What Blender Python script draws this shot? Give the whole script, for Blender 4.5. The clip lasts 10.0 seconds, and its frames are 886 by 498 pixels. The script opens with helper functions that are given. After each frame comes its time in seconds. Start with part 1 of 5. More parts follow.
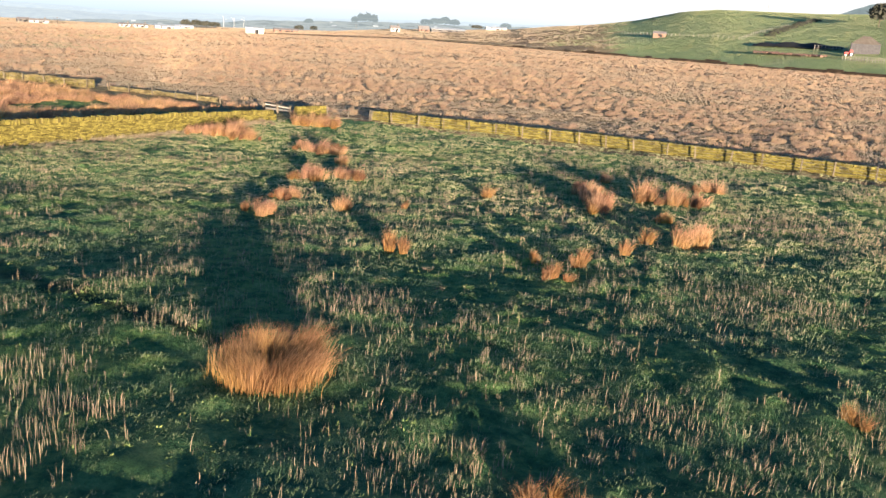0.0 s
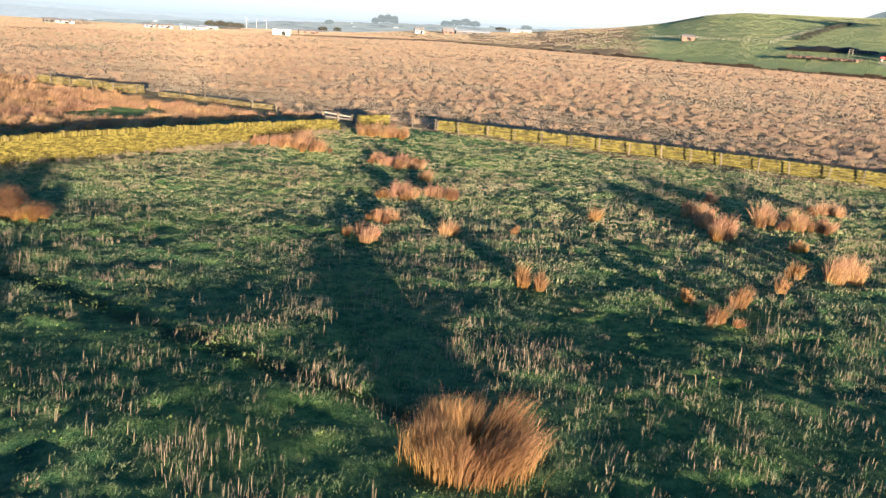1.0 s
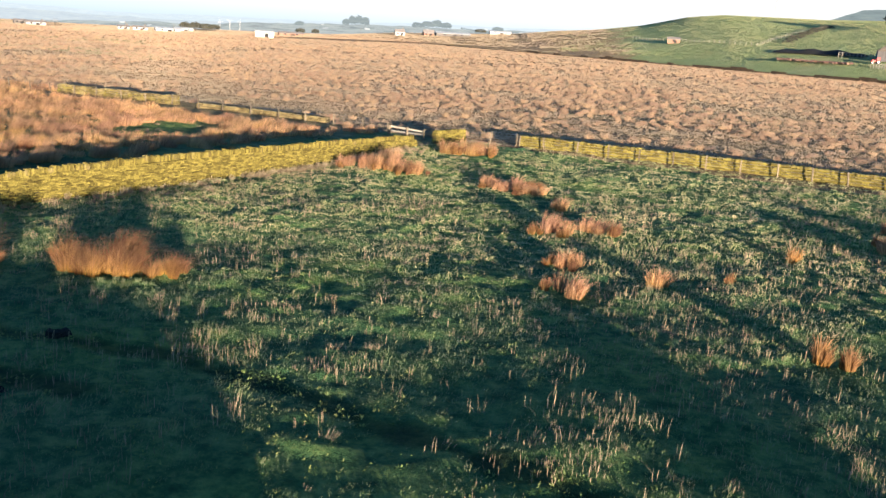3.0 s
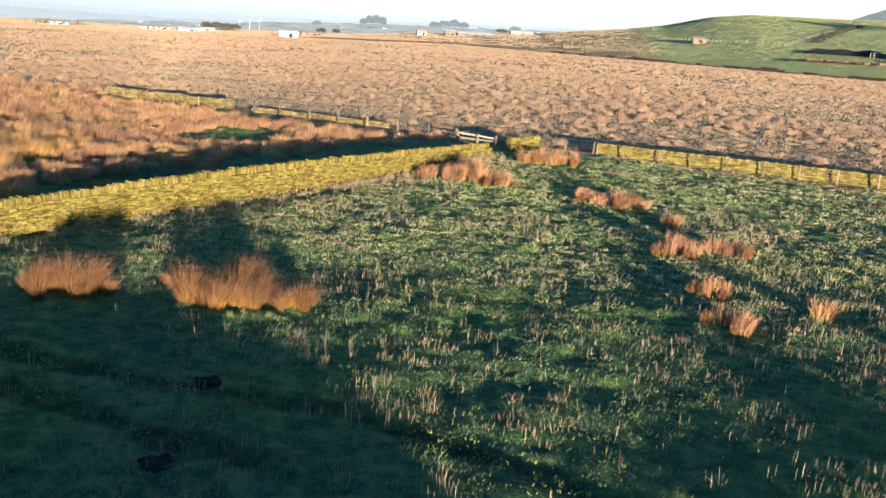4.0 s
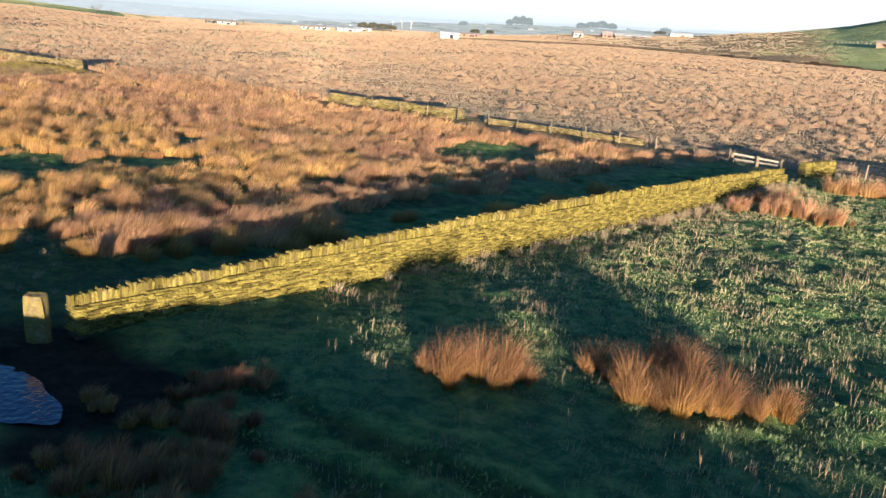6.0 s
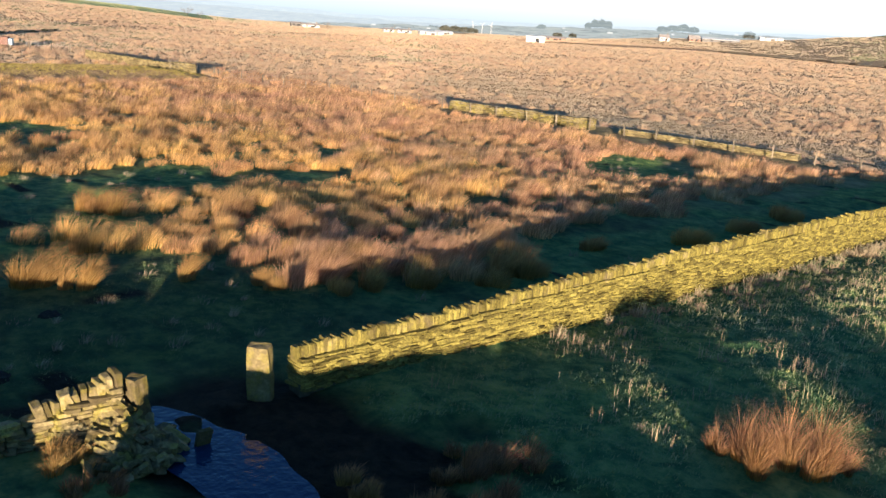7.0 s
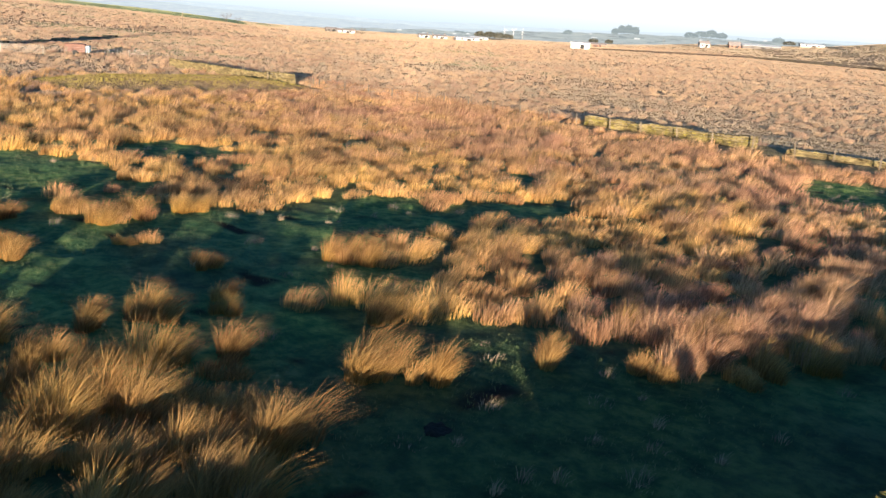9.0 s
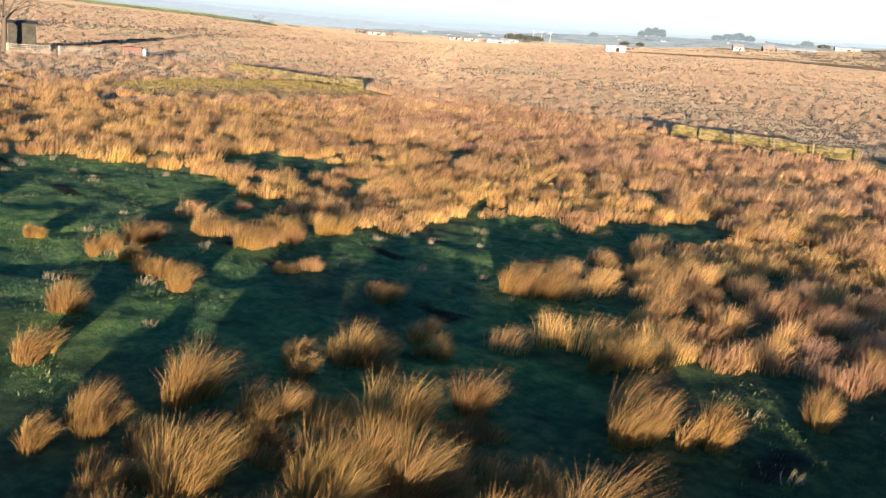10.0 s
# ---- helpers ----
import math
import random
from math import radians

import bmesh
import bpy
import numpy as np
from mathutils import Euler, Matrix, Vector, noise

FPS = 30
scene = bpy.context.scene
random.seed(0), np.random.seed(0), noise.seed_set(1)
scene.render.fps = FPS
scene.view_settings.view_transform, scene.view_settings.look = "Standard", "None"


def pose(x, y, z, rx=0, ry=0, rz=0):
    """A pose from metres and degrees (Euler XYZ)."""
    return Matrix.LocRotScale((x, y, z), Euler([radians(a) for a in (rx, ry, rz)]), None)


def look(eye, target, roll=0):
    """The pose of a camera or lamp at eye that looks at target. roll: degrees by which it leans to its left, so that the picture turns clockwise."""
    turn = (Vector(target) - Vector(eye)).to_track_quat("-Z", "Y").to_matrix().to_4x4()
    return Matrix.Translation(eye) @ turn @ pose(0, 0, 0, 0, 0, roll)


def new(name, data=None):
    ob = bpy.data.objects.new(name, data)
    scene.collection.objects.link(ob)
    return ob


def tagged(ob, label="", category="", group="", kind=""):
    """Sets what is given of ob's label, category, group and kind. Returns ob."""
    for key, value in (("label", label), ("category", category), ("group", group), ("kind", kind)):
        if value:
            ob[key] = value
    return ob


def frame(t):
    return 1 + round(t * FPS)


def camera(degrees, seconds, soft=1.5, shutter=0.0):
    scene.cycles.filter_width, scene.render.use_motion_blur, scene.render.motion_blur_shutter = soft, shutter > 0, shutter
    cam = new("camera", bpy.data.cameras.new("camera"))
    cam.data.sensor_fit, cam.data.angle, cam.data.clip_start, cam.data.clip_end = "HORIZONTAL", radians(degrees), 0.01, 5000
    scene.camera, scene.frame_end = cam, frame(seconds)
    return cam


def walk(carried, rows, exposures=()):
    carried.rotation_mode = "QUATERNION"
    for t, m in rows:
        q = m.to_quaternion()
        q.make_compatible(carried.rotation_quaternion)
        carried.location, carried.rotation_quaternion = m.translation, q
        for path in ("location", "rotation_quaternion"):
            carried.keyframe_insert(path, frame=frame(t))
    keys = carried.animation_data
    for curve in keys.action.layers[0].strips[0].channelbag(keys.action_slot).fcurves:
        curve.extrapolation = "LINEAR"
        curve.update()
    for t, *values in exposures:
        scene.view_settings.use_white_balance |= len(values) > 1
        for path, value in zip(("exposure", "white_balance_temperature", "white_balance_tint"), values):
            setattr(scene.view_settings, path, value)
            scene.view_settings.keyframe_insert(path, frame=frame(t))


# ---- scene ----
cam = camera(52.8, 10.0)
METRES, EYE, TILT, LEAN, TURN = 57.15, 8.4, 0.0, 0.0, 30.1
ROWS = [
    (0.0, 0.0, 0.0, 0.0, 0.81, -14.05, -3.24),
    (0.5, -0.0395, 0.0312, 0.0009, 1.06, -14.02, -3.35),
    (1.0, -0.0796, 0.0609, 0.0023, 1.94, -14.03, -3.49),
    (1.5, -0.1208, 0.0906, 0.0025, 2.33, -14.01, -3.58),
    (2.0, -0.162, 0.1191, 0.0021, 1.61, -13.96, -3.55),
    (3.5, -0.2836, 0.204, -0.0009, -0.42, -13.8, -3.56),
    (4.0, -0.3229, 0.2309, -0.0011, 0.81, -13.92, -3.58),
    (4.5, -0.3631, 0.2588, -0.0023, 2.28, -14.03, -3.58),
    (5.0, -0.4045, 0.2853, -0.0036, 3.5, -14.1, -3.62),
    (5.5, -0.4465, 0.3114, -0.0044, 6.11, -14.25, -3.7),
    (6.0, -0.4906, 0.3364, -0.0042, 9.64, -14.45, -3.8),
    (7.5, -0.6316, 0.4015, -0.0093, 14.97, -14.57, -3.88),
    (8.0, -0.6807, 0.418, -0.0108, 14.58, -14.42, -3.92),
    (8.5, -0.7289, 0.4312, -0.0126, 13.95, -14.27, -3.94),
    (9.0, -0.7767, 0.4413, -0.0143, 15.65, -14.35, -3.97),
    (9.5, -0.8257, 0.4493, -0.014, 16.86, -14.4, -4.09),
    (10.0, -0.8739, 0.4568, -0.0153, 17.07, -14.35, -4.15),
]
walk(cam, [(t, pose(0, 0, EYE, TILT, LEAN, TURN) @ pose(METRES * x, METRES * y, METRES * z, 90 + pitch, roll, yaw)) for t, x, y, z, yaw, pitch, roll in ROWS])

# ---------------------------------------------------------------- light
SUN_EL, SUN_AZ = 3.5, 132.5          # degrees above the horizon, clockwise from +y
sun_to = Vector((math.sin(radians(SUN_AZ)) * math.cos(radians(SUN_EL)), math.cos(radians(SUN_AZ)) * math.cos(radians(SUN_EL)), math.sin(radians(SUN_EL))))
lamp = bpy.data.lights.new("sun", "SUN")
lamp.energy, lamp.angle, lamp.color = 5.0, radians(0.55), (1.0, 0.82, 0.62)
new("sun", lamp).matrix_world = look(sun_to * 50, (0, 0, 0))
world = bpy.data.worlds.new("sky")
scene.world = world
world.use_nodes = True
wn = world.node_tree
sky = wn.nodes.new("ShaderNodeTexSky")
sky.sky_type, sky.sun_disc = "NISHITA", False
sky.sun_elevation, sky.sun_rotation = radians(SUN_EL), radians(SUN_AZ)
sky.altitude, sky.air_density, sky.dust_density, sky.ozone_density = 300, 1.0, 0.0, 4.0
wn.links.new(sky.outputs[0], wn.nodes["Background"].inputs[0])
wn.nodes["Background"].inputs[1].default_value = 0.115
scene.view_settings.exposure = 1.9


# ---------------------------------------------------------------- materials
def ramp(nt, fac, stops):
    r = nt.nodes.new("ShaderNodeValToRGB")
    e = r.color_ramp.elements
    while len(e) < len(stops):
        e.new(0.5)
    for el, (p, c) in zip(e, stops):
        el.position, el.color = p, (*c, 1)
    nt.links.new(fac, r.inputs[0])
    return r.outputs[0]


def noise_out(nt, scale, detail=4, rough=0.6, vec=None, dist=0.0):
    n = nt.nodes.new("ShaderNodeTexNoise")
    n.inputs["Scale"].default_value, n.inputs["Detail"].default_value = scale, detail
    n.inputs["Roughness"].default_value, n.inputs["Distortion"].default_value = rough, dist
    if vec is not None:
        nt.links.new(vec, n.inputs["Vector"])
    return n.outputs["Fac"]


def mix(nt, fac, a, b, mode="MIX"):
    m = nt.nodes.new("ShaderNodeMix")
    m.data_type, m.blend_type = "RGBA", mode
    for sock, v in ((m.inputs[0], fac), (m.inputs[6], a), (m.inputs[7], b)):
        if isinstance(v, bpy.types.NodeSocket):
            nt.links.new(v, sock)
        elif isinstance(v, tuple):
            sock.default_value = (*v, 1)
        else:
            sock.default_value = v
    return m.outputs[2]


def math_out(nt, op, a, b=0.0):
    m = nt.nodes.new("ShaderNodeMath")
    m.operation = op
    for sock, v in ((m.inputs[0], a), (m.inputs[1], b)):
        if isinstance(v, bpy.types.NodeSocket):
            nt.links.new(v, sock)
        else:
            sock.default_value = v
    return m.outputs[0]


def fresh(name, rough=0.9, spec=0.2):
    m = bpy.data.materials.new(name)
    m.use_nodes = True
    nt = m.node_tree
    b = nt.nodes["Principled BSDF"]
    b.inputs["Roughness"].default_value, b.inputs["Specular IOR Level"].default_value = rough, spec
    pos = nt.nodes.new("ShaderNodeNewGeometry").outputs["Position"]
    return m, nt, b, pos


def bump(nt, b, height, strength=0.5, dist=0.02):
    n = nt.nodes.new("ShaderNodeBump")
    n.inputs["Strength"].default_value, n.inputs["Distance"].default_value = strength, dist
    nt.links.new(height, n.inputs["Height"])
    nt.links.new(n.outputs[0], b.inputs["Normal"])


def attr(nt, name):
    a = nt.nodes.new("ShaderNodeAttribute")
    a.attribute_name = name
    return a.outputs["Fac"]


def island(nt):
    return nt.nodes.new("ShaderNodeNewGeometry").outputs["Random Per Island"]


def object_random(nt):
    return nt.nodes.new("ShaderNodeObjectInfo").outputs["Random"]


def plain(name, stops, scale=4.0, rough=0.85, bump_d=0.01, detail=5, metal=0.0, spec=0.3, rand=None):
    m, nt, b, pos = fresh(name, rough, spec)
    f = noise_out(nt, scale, detail, 0.65, pos)
    c = ramp(nt, f, stops)
    if rand:
        r = object_random(nt) if rand == "object" else island(nt)
        c = mix(nt, 1.0, c, ramp(nt, r, [(0, (0.62, 0.62, 0.62)), (1, (1.3, 1.3, 1.3))]), "MULTIPLY")
    nt.links.new(c, b.inputs["Base Color"])
    b.inputs["Metallic"].default_value = metal
    if bump_d:
        bump(nt, b, noise_out(nt, scale * 4, 4, 0.7, pos), 0.7, bump_d)
    return m


def leafy(name, low, high, dry, hue_scale=0.18, through_light=0.5, spread=0.5):
    """Blades: low at the foot, high at the tip, some of them dry; drifts of colour over the ground."""
    m, nt, b, pos = fresh(name, 0.8, 0.08)
    c = mix(nt, attr(nt, "tip"), low, high)
    c = mix(nt, math_out(nt, "MULTIPLY", ramp(nt, noise_out(nt, hue_scale, 3, 0.6, pos), [(0.38, (0, 0, 0)), (0.66, (1, 1, 1))]), 0.75), c, dry)
    c = mix(nt, 1.0, c, ramp(nt, island(nt), [(0, (1 - spread, 1 - spread, 1 - spread * 0.96)), (1, (1 + spread, 1 + spread * 0.9, 1 + spread * 0.8))]), "MULTIPLY")
    c = mix(nt, 1.0, c, ramp(nt, attr(nt, "tone"), [(0, (0.7, 0.64, 0.62)), (0.5, (1, 1, 1)), (1, (1.22, 1.22, 1.05))]), "MULTIPLY")
    nt.links.new(c, b.inputs["Base Color"])
    if through_light:
        t = nt.nodes.new("ShaderNodeBsdfTranslucent")
        nt.links.new(c, t.inputs[0])
        s = nt.nodes.new("ShaderNodeMixShader")
        s.inputs[0].default_value = through_light
        nt.links.new(b.outputs[0], s.inputs[1])
        nt.links.new(t.outputs[0], s.inputs[2])
        nt.links.new(s.outputs[0], nt.nodes["Material Output"].inputs[0])
    return m


def ground_material():
    m, nt, b, pos = fresh("turf_and_peat", 0.95, 0.1)
    turf = ramp(nt, noise_out(nt, 1.6, 6, 0.7, pos), [(0.3, (0.034, 0.095, 0.05)), (0.46, (0.085, 0.19, 0.085)), (0.58, (0.19, 0.30, 0.12)), (0.74, (0.33, 0.40, 0.17))])
    mossy = ramp(nt, noise_out(nt, 0.12, 3, 0.6, pos), [(0.35, (0.75, 0.85, 0.9)), (0.65, (1.25, 1.15, 0.8))])
    turf = mix(nt, 1.0, turf, mossy, "MULTIPLY")
    straw = ramp(nt, noise_out(nt, 0.9, 6, 0.7, pos), [(0.3, (0.14, 0.10, 0.065)), (0.5, (0.36, 0.25, 0.16)), (0.72, (0.52, 0.39, 0.26))])
    drift = ramp(nt, noise_out(nt, 0.02, 4, 0.6, pos), [(0.35, (0.85, 0.8, 0.8)), (0.65, (1.15, 1.1, 0.95))])
    straw = mix(nt, 1.0, straw, drift, "MULTIPLY")
    meadow = ramp(nt, noise_out(nt, 0.05, 6, 0.65, pos), [(0.3, (0.26, 0.33, 0.13)), (0.55, (0.33, 0.39, 0.17)), (0.75, (0.44, 0.44, 0.22))])
    # one dark colour for mud and for shade painted on the ground
    mud_and_shade = ramp(nt, noise_out(nt, 3.0, 5, 0.7, pos), [(0.35, (0.010, 0.009, 0.007)), (0.7, (0.04, 0.032, 0.02))])
    c = mix(nt, attr(nt, "straw"), turf, straw)
    c = mix(nt, attr(nt, "meadow"), c, meadow)
    c = mix(nt, attr(nt, "mud_and_shade"), c, mud_and_shade)
    nt.links.new(c, b.inputs["Base Color"])
    bump(nt, b, noise_out(nt, 3.5, 6, 0.75, pos), 1.0, 0.45)
    return m


def stone_material(name, moss, per):
    m, nt, b, pos = fresh(name, 0.9, 0.25)
    grit = ramp(nt, noise_out(nt, 9, 6, 0.7, pos), [(0.3, (0.085, 0.066, 0.034)), (0.55, (0.19, 0.15, 0.075)), (0.75, (0.32, 0.26, 0.145))])
    green = ramp(nt, noise_out(nt, 14, 4, 0.7, pos), [(0.3, (0.07, 0.058, 0.016)), (0.55, (0.19, 0.156, 0.036)), (0.78, (0.30, 0.25, 0.078))])
    cover = ramp(nt, noise_out(nt, 2.2, 5, 0.7, pos), [(0.62 - moss * 0.4, (0, 0, 0)), (0.78 - moss * 0.4, (1, 1, 1))])
    c = mix(nt, cover, grit, green)
    r = object_random(nt) if per == "object" else island(nt)
    c = mix(nt, 1.0, c, ramp(nt, r, [(0, (0.4, 0.38, 0.36)), (1, (1.3, 1.3, 1.25))]), "MULTIPLY")
    nt.links.new(c, b.inputs["Base Color"])
    bump(nt, b, noise_out(nt, 26, 6, 0.75, pos), 0.8, 0.02)
    return m


M_GROUND = ground_material()
M_RUSH = leafy("rush_straw", (0.48, 0.32, 0.115), (0.55, 0.348, 0.22), (0.43, 0.24, 0.178), 0.16, 0.5, 0.55)
M_GOLDRUSH = leafy("rush_golden_straw", (0.49, 0.325, 0.09), (0.55, 0.352, 0.175), (0.44, 0.252, 0.148), 0.16, 0.5, 0.55)
M_CLUMP = leafy("rush_russet", (0.35, 0.21, 0.04), (0.30, 0.172, 0.108), (0.20, 0.108, 0.08), 0.9, 0.45, 0.55)
M_RING = leafy("rush_ring", (0.42, 0.26, 0.055), (0.44, 0.265, 0.145), (0.31, 0.175, 0.105), 0.5, 0.5, 0.5)
M_GOLD = leafy("rush_gold", (0.419, 0.258, 0.052), (0.425, 0.282, 0.12), (0.29, 0.17, 0.085), 0.35, 0.5, 0.5)
M_FAR_RUSH = leafy("far_rush_straw", (0.40, 0.283, 0.188), (0.495, 0.343, 0.24), (0.425, 0.282, 0.205), 0.05, 0.5, 0.2)
M_PALE = leafy("pale_bent_grass", (0.395, 0.295, 0.20), (0.48, 0.362, 0.265), (0.36, 0.305, 0.215), 0.05, 0.5, 0.12)
M_GRASS = leafy("field_grass", (0.11, 0.185, 0.095), (0.23, 0.315, 0.158), (0.34, 0.36, 0.19), 0.35, 0.5, 0.18)
# darker copy of the field grass: the clearings' shade is in its colour
M_SHADEGRASS = leafy("shaded_grass", (0.06, 0.115, 0.05), (0.15, 0.21, 0.085), (0.21, 0.23, 0.11), 0.35, 0.4, 0.35)
M_LEAF = leafy("turf_leaf", (0.10, 0.19, 0.075), (0.21, 0.30, 0.10), (0.30, 0.33, 0.13), 0.3, 0.35, 0.3)
# field grass painted paler where grazing sun brightens the far side
M_SUNLITGRASS = leafy("sunlit_field_grass", (0.23, 0.29, 0.125), (0.43, 0.465, 0.22), (0.56, 0.515, 0.29), 0.2, 0.5, 0.15)
M_HILL = leafy("hill_pasture", (0.23, 0.255, 0.125), (0.255, 0.28, 0.14), (0.31, 0.29, 0.165), 0.012, 0.5, 0.08)
M_BANK = leafy("olive_moss", (0.26, 0.21, 0.05), (0.34, 0.28, 0.09), (0.40, 0.29, 0.14), 0.3, 0.5, 0.3)
M_STALK = leafy("dead_stalks", (0.23, 0.19, 0.12), (0.40, 0.345, 0.24), (0.29, 0.22, 0.145), 0.6, 0.4, 0.5)
M_MOSSY = stone_material("mossy_gritstone", 0.95, "island")
M_MOSSY_P = stone_material("mossy_gritstone_piece", 0.95, "object")
M_COPE = stone_material("coping_gritstone", 0.8, "island")
M_COPE_P = stone_material("coping_gritstone_piece", 0.74, "object")
M_STONE = stone_material("bare_gritstone", 0.43, "island")
M_STONE_P = stone_material("bare_gritstone_piece", 0.43, "object")
M_OLD = stone_material("old_wall_gritstone", 0.15, "island")
M_OLDMOSS = stone_material("old_mossed_gritstone", 0.45, "island")
M_CORE = plain("wall_hearting", [(0.3, (0.02, 0.018, 0.012)), (0.7, (0.07, 0.06, 0.04))], 8)
M_POST = plain("weathered_timber", [(0.3, (0.10, 0.078, 0.055)), (0.7, (0.24, 0.19, 0.135))], 12, rand="object")
M_PALEPOST = plain("bleached_timber", [(0.3, (0.24, 0.21, 0.17)), (0.7, (0.38, 0.34, 0.29))], 8, rand="object")
M_WIRE = plain("galvanised_wire", [(0.3, (0.2, 0.2, 0.2)), (0.7, (0.4, 0.4, 0.4))], 20, 0.5, 0, metal=0.8)
M_WHITE = plain("white_cladding", [(0.3, (0.38, 0.37, 0.36)), (0.7, (0.48, 0.47, 0.46))], 0.6, 0.6, 0)
M_SLATE = plain("slate_roof", [(0.3, (0.16, 0.14, 0.135)), (0.7, (0.30, 0.27, 0.25))], 1.5)
M_DARKSTONE = plain("ivied_stone", [(0.3, (0.018, 0.018, 0.014)), (0.7, (0.07, 0.062, 0.05))], 1.4)
M_SHEET = plain("grey_sheeting", [(0.3, (0.36, 0.38, 0.40)), (0.7, (0.48, 0.50, 0.52))], 1.0, 0.6, 0.0)
M_RUBBLE = plain("earthy_rubble", [(0.3, (0.16, 0.085, 0.06)), (0.7, (0.30, 0.18, 0.14))], 1.0)
M_BRICK = plain("red_brick", [(0.3, (0.19, 0.10, 0.07)), (0.7, (0.33, 0.19, 0.14))], 2.0)
M_FARSTONE = plain("farm_stone", [(0.3, (0.08, 0.072, 0.068)), (0.7, (0.16, 0.145, 0.135))], 1.2)
M_HEDGE = plain("dark_peat_bank", [(0.3, (0.014, 0.010, 0.007)), (0.7, (0.06, 0.04, 0.025))], 1.0)
M_DARK = plain("dark_openings_and_shadow", [(0.3, (0.015, 0.015, 0.017)), (0.7, (0.03, 0.03, 0.03))], 2.0)
M_BARK = plain("bark", [(0.3, (0.05, 0.038, 0.028)), (0.7, (0.13, 0.10, 0.075))], 6)
M_TWIG = plain("winter_twigs", [(0.3, (0.06, 0.045, 0.035)), (0.7, (0.15, 0.115, 0.085))], 1.0, bump_d=0)
M_CONIFER = plain("dark_foliage", [(0.3, (0.035, 0.04, 0.032)), (0.7, (0.085, 0.08, 0.06))], 0.5, bump_d=0)
M_RUST = plain("rusty_paint", [(0.3, (0.075, 0.03, 0.02)), (0.7, (0.14, 0.06, 0.04))], 3, 0.6)
M_BLUE = plain("faded_blue_paint", [(0.3, (0.16, 0.25, 0.34)), (0.7, (0.28, 0.37, 0.44))], 3, 0.5, 0)
M_RED = plain("tractor_red", [(0.3, (0.35, 0.03, 0.03)), (0.7, (0.5, 0.06, 0.05))], 3, 0.5, 0)
M_RUBBER = plain("tyre_rubber", [(0.3, (0.015, 0.015, 0.015)), (0.7, (0.03, 0.03, 0.03))], 8, 0.8, 0)
M_STEEL = plain("pale_steel", [(0.3, (0.5, 0.5, 0.5)), (0.7, (0.7, 0.7, 0.7))], 3, 0.45, 0, metal=0.6)


def water_material():
    m, nt, b, pos = fresh("standing_water", 0.05, 0.12)
    # blue of the reflected sky, painted into the base colour
    b.inputs["Base Color"].default_value = (0.005, 0.024, 0.065, 1)
    bump(nt, b, noise_out(nt, 5, 3, 0.5, pos), 0.5, 0.05)
    return m


def haze_glow_material(name, col, dark):
    """Distance seen through bright air: the haze is put into an even glowing colour, with faint fields."""
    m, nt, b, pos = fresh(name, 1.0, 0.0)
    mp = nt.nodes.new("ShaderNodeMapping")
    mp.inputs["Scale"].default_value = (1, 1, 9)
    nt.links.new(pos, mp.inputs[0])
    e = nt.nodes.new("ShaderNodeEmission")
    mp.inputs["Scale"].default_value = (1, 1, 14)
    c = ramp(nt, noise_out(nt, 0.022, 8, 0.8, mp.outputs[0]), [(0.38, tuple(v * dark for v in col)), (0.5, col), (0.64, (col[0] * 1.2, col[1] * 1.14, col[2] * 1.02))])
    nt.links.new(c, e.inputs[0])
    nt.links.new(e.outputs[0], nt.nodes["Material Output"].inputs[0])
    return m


M_WATER = water_material()


# ---------------------------------------------------------------- helpers
def link_mesh(name, verts, faces, mat, parent=None, label="", smooth=False, attrs=None):
    me = bpy.data.meshes.new(name)
    me.from_pydata(verts, [], faces)
    me.materials.append(mat)
    if smooth:
        me.shade_smooth()
    for k, v in (attrs or {}).items():
        me.attributes.new(k, "FLOAT", "POINT").data.foreach_set("value", np.asarray(v, np.float32))
    ob = new(name, me)
    ob.parent = parent
    return tagged(ob, label)


def part(name, bm, mat, parent, label=""):
    me = bpy.data.meshes.new(name)
    bm.to_mesh(me)
    bm.free()
    me.materials.append(mat)
    ob = new(name, me)
    ob.parent = parent
    return tagged(ob, label)


def box(bm, sx, sy, sz, m=Matrix(), bevel=0.0):
    """A box standing on its foot's middle."""
    g = bmesh.ops.create_cube(bm, size=1, matrix=m @ Matrix.Translation((0, 0, sz / 2)) @ Matrix.Diagonal((sx, sy, sz, 1)))
    if bevel:
        es = {e for v in g["verts"] for e in v.link_edges}
        bmesh.ops.bevel(bm, geom=list(es), offset=bevel, segments=1, affect="EDGES")


def one_box(sx, sy, sz, m=Matrix(), bevel=0.0):
    bm = bmesh.new()
    box(bm, sx, sy, sz, m, bevel)
    return bm


def thing(name, at, label, category, yaw=0, group=""):
    ob = new(name)
    ob.matrix_world = pose(*at, 0, 0, yaw)
    ob.empty_display_size = 0.2
    return tagged(ob, label, category, group)


rng = np.random.default_rng(7)


def lattice(ix, iy, seed):
    n = (ix.astype(np.int64) * 374761393 + iy.astype(np.int64) * 668265263 + seed * 144269504) & 0x7FFFFFFF
    n = ((n ^ (n >> 13)) * 1274126177) & 0x7FFFFFFF
    return ((n ^ (n >> 16)) & 0xFFFF) / 65535.0


